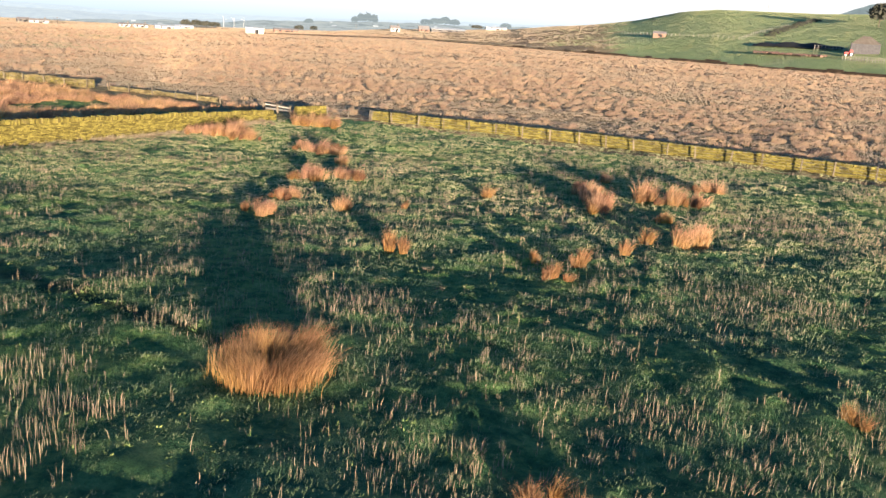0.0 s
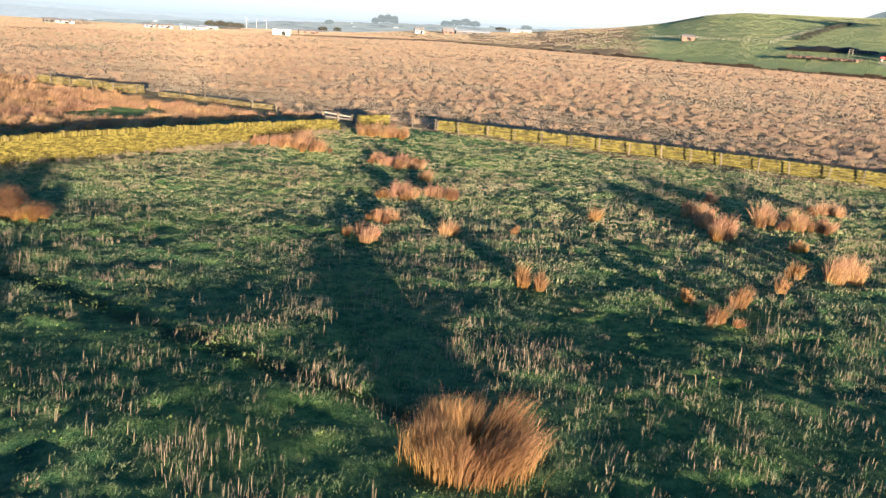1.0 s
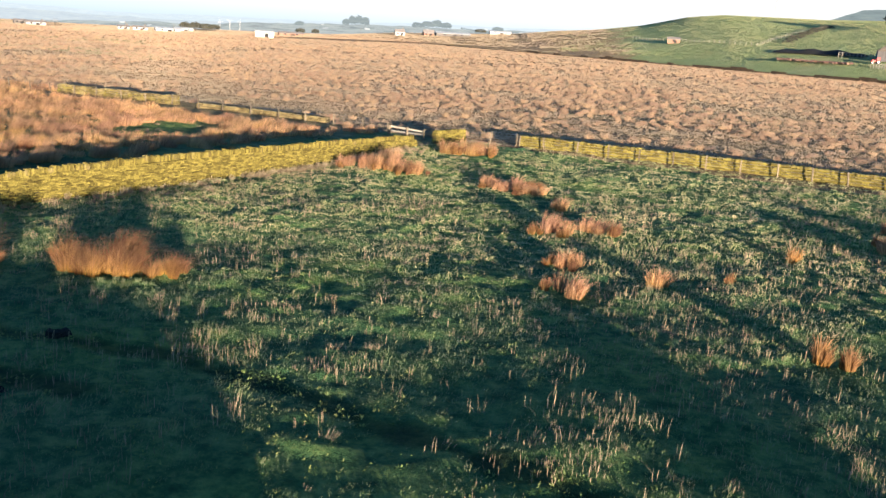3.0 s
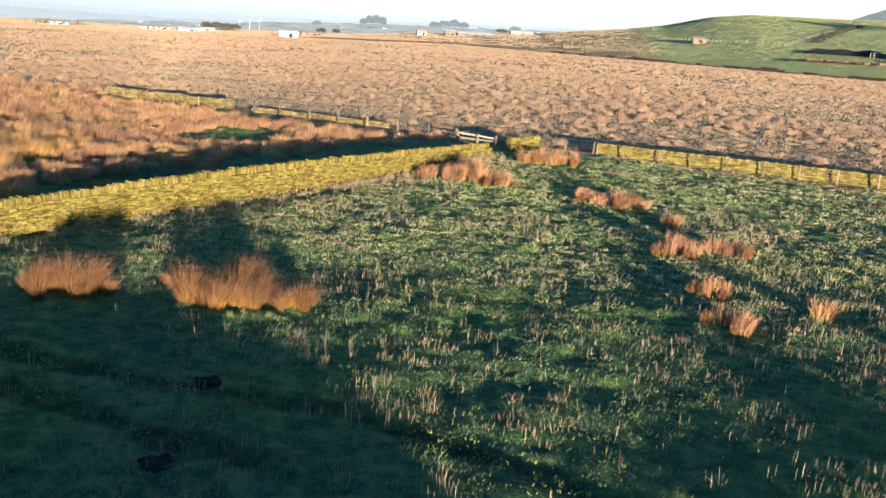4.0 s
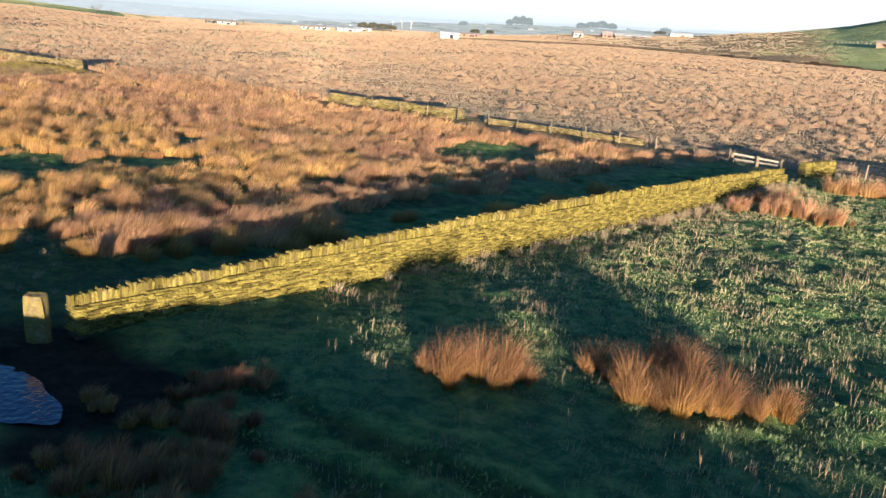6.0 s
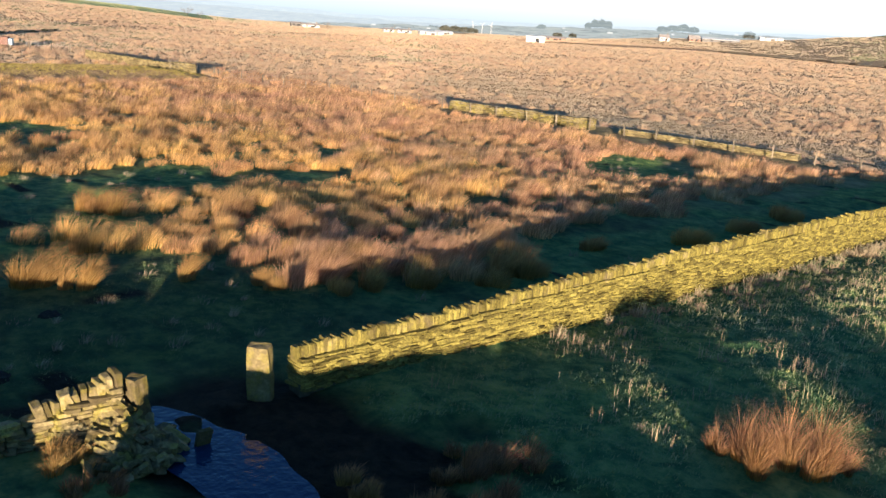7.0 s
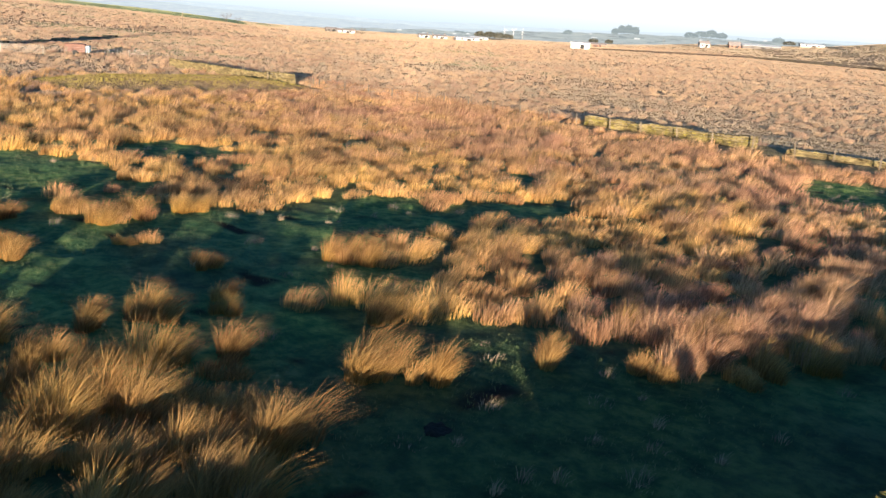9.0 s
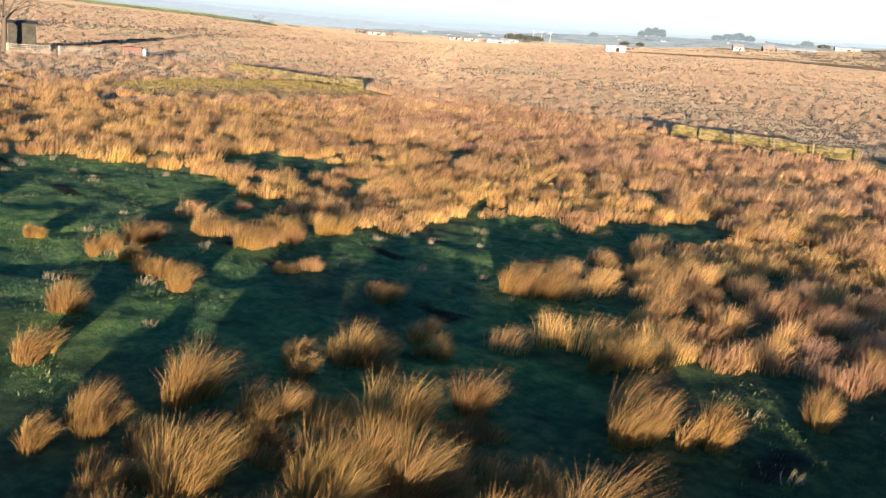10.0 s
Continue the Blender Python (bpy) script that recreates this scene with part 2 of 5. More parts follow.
def vnoise(x, y, size, seed=0):
    x, y = np.asarray(x, float) / size, np.asarray(y, float) / size
    ix, iy = np.floor(x), np.floor(y)
    fx, fy = x - ix, y - iy
    fx, fy = fx * fx * (3 - 2 * fx), fy * fy * (3 - 2 * fy)
    a, b = lattice(ix, iy, seed), lattice(ix + 1, iy, seed)
    c, d = lattice(ix, iy + 1, seed), lattice(ix + 1, iy + 1, seed)
    return (a * (1 - fx) + b * fx) * (1 - fy) + (c * (1 - fx) + d * fx) * fy


def sstep(a, b, x):
    t = np.clip((np.asarray(x, float) - a) / (b - a), 0, 1)
    return t * t * (3 - 2 * t)


# ---------------------------------------------------------------- the lie of the land
WALL_X0, WALL_X1, WALL_Y0, WALL_Y1 = -55.0, -52.8, 13.65, 60.2     # the long mossy wall
FAR_WALL = [(-47.2, 67.4), (-28.8, 69.2), (-5.0, 68.6), (24.0, 67.2)]
MOOR_EDGE = [(120.0, 285.0), (-30.0, 346.0), (-150.0, 394.0), (-310.0, 462.0), (-520.0, 545.0)]
AZ = [-180, -100, 60, 84, 90, 95.4, 98.8, 104.4, 106.4, 109, 112, 114, 116.5, 120, 124, 128, 132, 138, 143.5, 149, 151, 155, 159, 166, 180]
EL = [0.4, -0.9, 1.5, 2.6, 2.5, 2.0, 1.87, 1.8, 1.58, 1.0, 0.6, 0.4, 0.0, -0.32, -0.42, -0.72, -0.88, -1.02, -1.1, -1.03, -0.93, -0.64, -0.46, -0.15, 0.4]
RISE = [300, 300, 300, 320, 330, 350, 365, 405, 425, 440, 455, 480, 510, 540, 520, 480, 450, 400, 360, 320, 300, 290, 280, 260, 260]


def height(x, y):
    x, y = np.asarray(x, float), np.asarray(y, float)
    z = -0.35 - 0.45 * np.exp(-((x + 36) ** 2 + (y - 40) ** 2) / (2 * 15 ** 2))
    z = z + 0.45 * np.exp(-((x + 6) ** 2 + (y - 10) ** 2) / (2 * 12 ** 2))
    z = z - 0.26 * np.exp(-((x + 53.4) / 2.2) ** 2) * sstep(15, 23, y) * (1 - sstep(46, 58, y))      # the hollow at the long wall's foot
    z = z + 0.95 * np.exp(-((x + 132.0) / 4.2) ** 4 - ((y - 43) / 12.5) ** 4)      # a mossy bank on the moor
    r = np.hypot(x, y)
    a = np.degrees(np.arctan2(y, x))
    top = 8.4 + 700 * np.tan(np.radians(np.interp(a, AZ, EL)))
    start = np.interp(a, AZ, RISE)
    u = np.clip((r - start) / (700 - start), 0, 1)
    z = z + (1 - (1 - u) ** 1.35) * sstep(0, 0.12, u) * (top + 0.35) - sstep(740, 1700, r) * (top + 45)
    return z + sstep(300, 500, r) * (vnoise(x, y, 90, 6) - 0.5) * 2.0 * (u > 0)


def mounds(x, y):
    """Small unevenness of the turf."""
    near = np.exp(-(np.maximum(0, np.hypot(x + 45, y - 30) - 70) / 40) ** 2)
    n = (vnoise(x, y, 2.3, 3) - 0.5) * 0.12 + (vnoise(x, y, 0.8, 4) - 0.5) * 0.11 + (vnoise(x, y, 7.0, 5) - 0.5) * 0.15
    lumps = np.maximum(0, vnoise(x, y, 0.52, 8) - 0.42) * 0.19 * sstep(0.3, 0.6, vnoise(x, y, 3.1, 14)) * (np.asarray(x) > -56)      # cushions of moss
    lumps = lumps + np.maximum(0, vnoise(x, y, 1.05, 18) - 0.4) * 0.10 * (np.asarray(x) > -55)
    return n * near + lumps * near


def moor_range(x, y):
    """Distance from the walk's line on the ground."""
    ax, ay, bx, by = 0.0, 0.0, -56.3, -2.5
    u = np.clip(((x - ax) * (bx - ax) + (y - ay) * (by - ay)) / ((bx - ax) ** 2 + (by - ay) ** 2), 0, 1)
    return np.hypot(x - ax - u * (bx - ax), y - ay - u * (by - ay))


def in_field(x, y):
    wx = np.interp(y, [WALL_Y0, WALL_Y1], [WALL_X0, WALL_X1])
    fy = np.interp(x, [p[0] for p in FAR_WALL], [p[1] for p in FAR_WALL])
    return (x > wx) & (y < fy)


PATCHES = [  # green clearings among the rushes: middle, half axes, turn
    (-77.4, 19.5, 9.5, 3.0, 96), (-79.5, 17.0, 4.5, 2.6, 90), (-76.0, 28.5, 3.2, 2.0, 60), (-93.5, 12.0, 9.0, 5.0, 20), (-88.0, 9.5, 6.0, 4.0, 20), (-96.0, 22.5, 4.5, 3.0, 30), (-79.0, 8.5, 6.0, 5.0, 0),
    (-62.5, 13.0, 6.5, 4.6, 35), (-60, 7.0, 5.0, 6.0, 0), (-57.6, 36, 2.9, 15, 0), (-57.2, 52, 2.6, 12, 0), (-69.5, 51, 3.4, 4.5, 20), (-72, 10.0, 6, 4.0, 20), (-93.5, 34, 2.0, 1.5, 0), (-82, 36, 1.8, 1.2, 20), (-71.8, 15.6, 3.2, 2.2, 60)]
RUSH_FRONT = ([12.0, 13.5, 16.5, 18.8, 22.3, 25.5, 29, 33, 40, 45, 56, 64], [-88, -71, -66.5, -63.6, -59, -57.5, -60.5, -62.5, -61.5, -60.8, -61.5, -60])      # y, and the x at which the close rushes begin
TRACKS = [[(-51.0, 13.6), (-48.9, 15.1), (-45.0, 15.0), (-41.9, 15.4), (-38.9, 16.2), (-34.0, 17.8), (-29.6, 17.9), (-24.0, 17.2), (-16.0, 16.6)],
          [(-52.0, 13.0), (-46.5, 13.2), (-40.5, 14.0), (-34.0, 14.6)]]


def track(x, y):
    """1 on the narrow worn paths."""
    x, y = np.asarray(x, float), np.asarray(y, float)
    d = np.full(x.shape, 9.0)
    for line in TRACKS:
        for (ax, ay), (bx, by) in zip(line, line[1:]):
            u = np.clip(((x - ax) * (bx - ax) + (y - ay) * (by - ay)) / ((bx - ax) ** 2 + (by - ay) ** 2), 0, 1)
            d = np.minimum(d, np.hypot(x - ax - u * (bx - ax), y - ay - u * (by - ay)))
    return 1 - sstep(0.15, 0.65, d + (vnoise(x, y, 1.2, 15) - 0.5) * 0.5)


def clearing(x, y):
    """1 where the moor is short turf."""
    x, y = np.asarray(x, float), np.asarray(y, float)
    out = np.zeros(x.shape)
    wob = (vnoise(x, y, 3.0, 9) - 0.5) * 0.9 + (vnoise(x, y, 1.1, 10) - 0.5) * 0.4
    for px, py, a, b, turn in PATCHES:
        c, s = math.cos(radians(turn)), math.sin(radians(turn))
        u, v = (x - px) * c + (y - py) * s, -(x - px) * s + (y - py) * c
        out = np.maximum(out, 1 - sstep(0.75, 1.15, np.hypot(u / a, v / b) + wob))
    return out


def trod(x, y):
    """Bare, trodden earth round the gateway."""
    d = np.hypot((x + 52.5) / 1.3, y - 12.0)
    w = (vnoise(x, y, 1.6, 21) - 0.5) * 2.2
    return 1 - sstep(2.2, 4.2, d + w)


def axis(lo, hi, step, grow, far):
    mid = np.arange(lo, hi + 1e-6, step)
    n, s, out = 0.0, step, []
    while n < far:
        s *= grow
        n += s
        out.append(n)
    out = np.array(out)
    return np.concatenate([(lo - out)[::-1], mid, hi + out])


def build_ground():
    left, right = axis(-92, -56, 0.4, 1.055, 4300), axis(-56, 5, 0.18, 1.13, 4300)
    gx = np.concatenate([left[left < -56.1], right[right >= -56]])
    low, high = axis(8, 35, 0.18, 1.13, 4300), axis(35, 76, 0.4, 1.055, 4300)
    gy = np.concatenate([low[low < 35], high[high >= 35.1]])
    X, Y = np.meshgrid(gx, gy)
    Z = height(X, Y) + mounds(X, Y)
    Z -= 0.12 * trod(X, Y) + 0.05 * track(X, Y)
    nx, ny = len(gx), len(gy)
    verts = np.stack([X, Y, Z], -1).reshape(-1, 3)
    i = np.arange(nx * ny).reshape(ny, nx)
    faces = np.stack([i[:-1, :-1], i[:-1, 1:], i[1:, 1:], i[1:, :-1]], -1).reshape(-1, 4)
    field = in_field(X, Y)
    edge = np.interp(X, [p[0] for p in MOOR_EDGE[::-1]], [p[1] for p in MOOR_EDGE[::-1]])
    meadow = (Y > edge) * sstep(-420, -330, X - 0.0)
    a = np.degrees(np.arctan2(Y, X))
    r = np.hypot(X, Y)
    meadow = np.maximum(meadow, (np.abs(a) > 147) * sstep(520, 580, r + 60 * vnoise(X, Y, 60, 12)))
    meadow = np.maximum(meadow, 0.6 * (np.abs(a) > 140) * sstep(0.62, 0.7, vnoise(X, Y * 2.5, 45, 13)) * (r > 190))
    meadow = np.maximum(meadow, sstep(760, 800, r))
    # rough brown pasture behind the moor's edge on the way to the horizon
    meadow *= 1 - 0.9 * ((a > 110.5) & (a < 140) & (r < 750))
    straw = np.where(field, 0.0, (1 - clearing(X, Y)) * (0.12 + 0.88 * sstep(30, 95, moor_range(X, Y))))
    frost = (Y > 66) & (X > -60) & (Y < 150)
    straw = np.where(frost, 0.72 + 0.28 * vnoise(X, Y, 6, 11), straw)
    # trodden mud and dark spots, plus shade painted among rushes and by the gateway
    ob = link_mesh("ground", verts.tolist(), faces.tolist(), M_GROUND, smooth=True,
                   attrs={"straw": straw.ravel(), "meadow": meadow.ravel(), "mud_and_shade": np.clip(trod(X, Y) + 0.6 * track(X, Y) + 0.4 * (1 - clearing(X, Y)) * ~field * (moor_range(X, Y) < 40) + 0.52 * clearing(X, Y) * (X < -55.6) * sstep(-70, -64, X) * (1 - sstep(17, 21, Y)) + sstep(0.87, 0.93, vnoise(X, Y, 1.4, 77)) * (clearing(X, Y) > 0.5), 0, 1).ravel()})
    return tagged(ob, "uneven pasture and rushy moorland reaching to low hills", "ground", kind="structure")


build_ground()


# ---------------------------------------------------------------- blades
def blades(name, base, tall, lean, width, mat, segs=2, label="", category="", kind="stuff", parent=None, tone=None):
    """Tapered, bowed blades, one island each."""
    n = len(base)
    flat = (lean - WIND) * 0.8 + rng.normal(0, 0.33, (n, 2)) + np.array((0.62, -0.66))      # broad faces turned towards the low sun, so the blades light up evenly
    turn = np.arctan2(flat[:, 1], flat[:, 0]) + np.pi / 2
    side = np.stack([np.cos(turn), np.sin(turn), np.zeros(n)], -1) * width[:, None] / 2
    rows, tip = [], []
    for k in range(segs):
        s = k / segs
        p = base + np.stack([lean[:, 0] * tall * s ** 2.2, lean[:, 1] * tall * s ** 2.2, tall * (s - 0.12 * s * s * np.hypot(lean[:, 0], lean[:, 1]))], -1)
        w = side * (1 - 0.35 * s)
        rows += [p - w, p + w]
        tip += [np.full(n, s)] * 2
    p = base + np.stack([lean[:, 0] * tall, lean[:, 1] * tall, tall * (1 - 0.12 * np.hypot(lean[:, 0], lean[:, 1]))], -1)
    rows.append(p)
    tip.append(np.ones(n))
    m = len(rows)
    verts = np.stack(rows, 1).reshape(-1, 3)
    o = np.arange(n)[:, None] * m
    quads = np.concatenate([o + np.array([2 * k, 2 * k + 1, 2 * k + 3, 2 * k + 2]) for k in range(segs - 1)]) if segs > 1 else np.zeros((0, 4), int)
    tris = o + np.array([m - 3, m - 2, m - 1])
    me = bpy.data.meshes.new(name)
    me.vertices.add(len(verts))
    me.vertices.foreach_set("co", verts.astype(np.float32).ravel())
    loops = np.concatenate([quads.ravel(), tris.ravel()])
    me.loops.add(len(loops))
    me.loops.foreach_set("vertex_index", loops.astype(np.int32))
    starts = np.concatenate([np.arange(len(quads)) * 4, len(quads) * 4 + np.arange(len(tris)) * 3])
    me.polygons.add(len(starts))
    me.polygons.foreach_set("loop_start", starts.astype(np.int32))
    me.attributes.new("tip", "FLOAT", "POINT").data.foreach_set("value", np.stack(tip, 1).astype(np.float32).ravel())
    me.attributes.new("tone", "FLOAT", "POINT").data.foreach_set("value", np.repeat(np.full(n, 0.5) if tone is None else tone, m).astype(np.float32))
    me.materials.append(mat)
    me.update(calc_edges=True)
    ob = new(name, me)
    ob.parent = parent
    return tagged(ob, label, category, kind=kind)


WIND = np.array([0.24, 0.22])


def tuft_blades(cx, cy, rad, tall, count, spread=0.55, wind=1.0):
    """Foot points, heights and leans of the blades of many tufts."""
    k = np.repeat(np.arange(len(cx)), count)
    a, q = rng.uniform(0, 2 * np.pi, len(k)), np.sqrt(rng.uniform(0, 1, len(k)))
    off = np.stack([np.cos(a), np.sin(a)], -1) * q[:, None]
    xy = np.stack([cx, cy], -1)[k] + off * rad[k][:, None] * 0.62
    t = tall[k] * rng.uniform(0.62, 1.05, len(k)) * (1 - 0.42 * q * q)
    lean = off * spread + WIND * wind * rng.uniform(0.5, 1.5, len(k))[:, None] + rng.normal(0, 0.05 + 0.14 * wind, (len(k), 2))
    z = height(xy[:, 0], xy[:, 1]) + mounds(xy[:, 0], xy[:, 1]) - 0.04
    return np.column_stack([xy, z]), t, lean


def scatter(x0, x1, y0, y1, gap):
    """Jittered points about gap apart."""
    nx, ny = int((x1 - x0) / gap), int((y1 - y0) / gap)
    X, Y = np.meshgrid(np.arange(nx), np.arange(ny))
    X = x0 + (X.ravel() + rng.uniform(0, 1, nx * ny)) * gap
    Y = y0 + (Y.ravel() + rng.uniform(0, 1, nx * ny)) * gap
    return X, Y


def near_wall(x, y):
    wx = np.interp(y, [WALL_Y0, WALL_Y1], [WALL_X0, WALL_X1])
    return (np.abs(x - wx) < 0.9) & (y < WALL_Y1 + 0.5)


# ---------------------------------------------------------------- rushes of the moor
def build_moor():
    x, y = scatter(-150, -56.0, 0, 66, 1.08)
    d = moor_range(x, y)
    hollow = vnoise(x, y, 2.7, 31) * 0.6 + vnoise(x, y, 1.3, 34) * 0.4
    keep = (rng.uniform(0, 1, len(x)) < 0.15 + 1.1 * sstep(0.2, 0.42, hollow)) & (clearing(x, y) < 0.4) & ~near_wall(x, y)
    keep &= x < np.interp(y, *RUSH_FRONT) + (vnoise(x, y, 2.2, 35) - 0.5) * 2.4
    keep &= ~((x < -62) & (x > -99) & (y > 60.4)) & ~((x < -126) & (x > -138) & (y > 29.5) & (y < 57))
    keep &= rng.uniform(0, 1, len(x)) < sstep(-152, -118, x) + 0.05
    x, y, d = x[keep], y[keep], d[keep]
    high = vnoise(x, y, 4.5, 33)
    rad = rng.uniform(0.6, 1.1, len(x)) * (0.8 + 0.4 * vnoise(x, y, 5, 32)) * (1 + 0.25 * sstep(60, 100, d))
    tall = rng.uniform(0.5, 1.02, len(x)) * (0.74 + 0.5 * high) * (1 - 0.25 * sstep(60, 110, d))
    own = rng.normal(0, 0.13, (len(x), 2))
    golden = rng.uniform(0, 1, len(x)) < (1 - sstep(-70, -62, x)) * (1 - sstep(28, 46, y))
    for lo, hi, count, wide, segs in ((0, 31, 260, 0.0145, 2), (31, 46, 165, 0.023, 2), (46, 66, 120, 0.037, 1), (66, 96, 70, 0.058, 1), (96, 200, 40, 0.09, 1)):
        m = (d >= lo) & (d < hi)
        for part_of, mat, lab in ((m & ~golden, M_RUSH, "dense straw-coloured rushes bent by the wind on moorland"), (m & golden, M_GOLDRUSH, "dense golden rushes bent by the wind on moorland")):
            b, t, ln = tuft_blades(x[part_of], y[part_of], rad[part_of], tall[part_of], count, 0.32, 0.9)
            ln += np.repeat(own[part_of], count, axis=0)
            if len(b):
                blades("moor_rushes", b, t, ln, rng.uniform(0.6, 1.3, len(b)) * wide, mat, segs, lab, "rushes", tone=np.repeat(rng.uniform(0, 1, part_of.sum()), count))
    # sparse low tufts and dead stems in the clearings
    x, y = scatter(-106, -55.5, 2, 60, 0.25)
    keep = (clearing(x, y) > 0.35) & ~near_wall(x, y) & (vnoise(x, y, 1.0, 36) > 0.35) & (trod(x, y) < 0.3) & (track(x, y) < 0.4)
    x, y = x[keep], y[keep]
    b, t, ln = tuft_blades(x, y, np.full(len(x), 0.2), rng.uniform(0.06, 0.18, len(x)), 6, 0.9)
    blades("clearing_grass", b, t, ln, rng.uniform(0.018, 0.045, len(b)), M_SHADEGRASS, 1, "short grass in clearings among rushes, darkened for shade", "grass")
    x, y = scatter(-110, -55.5, 2, 66, 1.25)
    keep = (clearing(x, y) > 0.4) & ~near_wall(x, y) & (rng.uniform(0, 1, len(x)) < 0.07 + 0.5 * sstep(0.55, 0.75, vnoise(x, y, 5, 37))) & (moor_range(x, y) > 7)
    x, y = x[keep], y[keep]
    b, t, ln = tuft_blades(x, y, rng.uniform(0.15, 0.55, len(x)), rng.uniform(0.15, 0.45, len(x)), 30, 0.45)
    blades("clearing_tufts", b, t, ln, rng.uniform(0.010, 0.018, len(b)), M_STALK, 2, "low brown rush tufts scattered over damp turf", "rushes")
    # beyond the field's far wall and out over the moor: an even sward of pale grass, and rush tufts standing in it
    def open_moor(x, y):
        far_y = np.interp(x, [p[0] for p in FAR_WALL], [p[1] for p in FAR_WALL])
        behind = (x > -99) & (x < -66) & (y > 62.4) & (y < 67.8)
        bank = (x < -126) & (x > -138) & (y > 29.5) & (y < 57)
        return np.where(x > -52, y > far_y + 2.2, (y > 66) | (x < -118)) & ~behind & ~bank

    # fine matted grass, thinner and closer the nearer it stands
    for lo, hi, gap, count, wide, tall in ((38, 62, 0.5, 10, 0.04, 0.24), (62, 90, 0.52, 8, 0.06, 0.27), (90, 130, 0.75, 8, 0.1, 0.30), (130, 230, 1.3, 7, 0.2, 0.34), (230, 560, 2.9, 7, 0.42, 0.4)):
        x, y = scatter(-620, 14, -20, 570, gap) if lo > 200 else scatter(-270, 14, -20, 240, gap)
        d = moor_range(x, y)
        k = open_moor(x, y) & (d >= lo) & (d < hi) & (y < np.interp(x, [q[0] for q in MOOR_EDGE[::-1]], [q[1] for q in MOOR_EDGE[::-1]]) - 2)
        k &= (np.degrees(np.arctan2(y, x - 8)) > 90) & (np.degrees(np.arctan2(y, x + 40)) < 168)
        x, y = x[k], y[k]
        b, t, ln = tuft_blades(x, y, np.full(len(x), gap * 1.25), tall * rng.uniform(0.7, 1.2, len(x)) * (0.6 + 0.8 * vnoise(x, y, 3, 95)), count)
        blades("moor_grass", b, t, ln, rng.uniform(0.7, 1.3, len(b)) * wide, M_PALE, 1, "pale bleached grass over open moorland", "grass")
    for lo, hi, gap, count, wide, segs in ((40, 70, 1.25, 95, 0.024, 2), (70, 105, 1.35, 58, 0.042, 1), (105, 160, 1.7, 34, 0.075, 1), (160, 230, 2.2, 24, 0.12, 1), (230, 340, 2.5, 18, 0.17, 1), (340, 560, 3.6, 14, 0.28, 1)):
        x, y = scatter(-620, 30, -40, 570, gap)
        d = moor_range(x, y)
        az, r = np.degrees(np.arctan2(y, x)), np.hypot(x, y)
        edge = np.interp(x, [q[0] for q in MOOR_EDGE[::-1]], [q[1] for q in MOOR_EDGE[::-1]])
        keep = open_moor(x, y) & (d >= lo) & (d < hi) & (y < edge - 3) & (r < np.interp(az, [140, 148], [640, 540]))
        keep &= (np.degrees(np.arctan2(y, x - 8)) > 90) & (np.degrees(np.arctan2(y, x + 40)) < 168)
        keep &= rng.uniform(0, 1, len(x)) < 0.58 + 2.4 * (vnoise(x, y, 15, 41) * 0.6 + vnoise(x, y, 5, 42) * 0.4 - 0.46)
        x, y = x[keep], y[keep]
        rad = rng.uniform(0.35, 0.62, len(x)) * gap
        tall = rng.uniform(0.36, 0.74, len(x)) * (0.75 + 0.5 * vnoise(x, y, 12, 43))
        b, t, ln = tuft_blades(x, y, rad, tall, count, 0.34, 0.8)
        blades("moor_rushes", b, t, ln, rng.uniform(0.6, 1.3, len(b)) * wide, M_FAR_RUSH, segs, "pale rush tufts over open moorland", "rushes", tone=np.repeat(rng.uniform(0.1, 0.95, len(x)), count))
    # short olive moss and grass over the bank
    x, y = scatter(-138, -126, 30, 56, 0.3)
    b, t, ln = tuft_blades(x, y, np.full(len(x), 0.3), rng.uniform(0.1, 0.25, len(x)), 5, 0.5)
    blades("bank_moss", b, t, ln, rng.uniform(0.05, 0.12, len(b)), M_BANK, 1, "yellow-olive moss and short grass over a low bank", "moss")
    # rough ground past the moor's edge, and the pasture of the hills
    for az0, az1, r0, r1, gap, mat, lab in ((108, 150, 410, 800, 3.6, M_PALE, "rough pale grazing at the moor's rim"), (90, 119, 350, 760, 2.9, M_HILL, "short green pasture over a low hill"),
                                            (148, 168, 530, 800, 5.0, M_HILL, "short green pasture on a far slope"), (111.5, 122, 400, 520, 4.0, M_HILL, "short green pasture beside the moor")):
        n = int(radians(az1 - az0) * (r1 ** 2 - r0 ** 2) / 2 / gap ** 2)
        a, r = np.radians(rng.uniform(az0, az1, n)), np.sqrt(rng.uniform(r0 ** 2, r1 ** 2, n))
        x, y = r * np.cos(a), r * np.sin(a)
        edge = np.interp(x, [p[0] for p in MOOR_EDGE[::-1]], [p[1] for p in MOOR_EDGE[::-1]])
        k = (y > edge + 3) | (az0 > 140) | (np.hypot(x, y) > 590)
        green = 1 - sstep(108.5, 118, np.degrees(a) + 5 * (vnoise(x, y, 40, 96) - 0.5))
        k &= rng.uniform(0, 1, len(x)) < (green if az0 == 90 else 1 - green if az0 == 108 else 1)
        x, y = x[k], y[k]
        b, t, ln = tuft_blades(x, y, np.full(len(x), gap * 1.3), np.full(len(x), 0.15 if mat is M_HILL else 0.5), 9 if mat is M_HILL else 6)
        blades("hill_grass", b, t, ln, rng.uniform(0.7, 1.6, len(b)), mat, 1, lab, "grass")


build_moor()


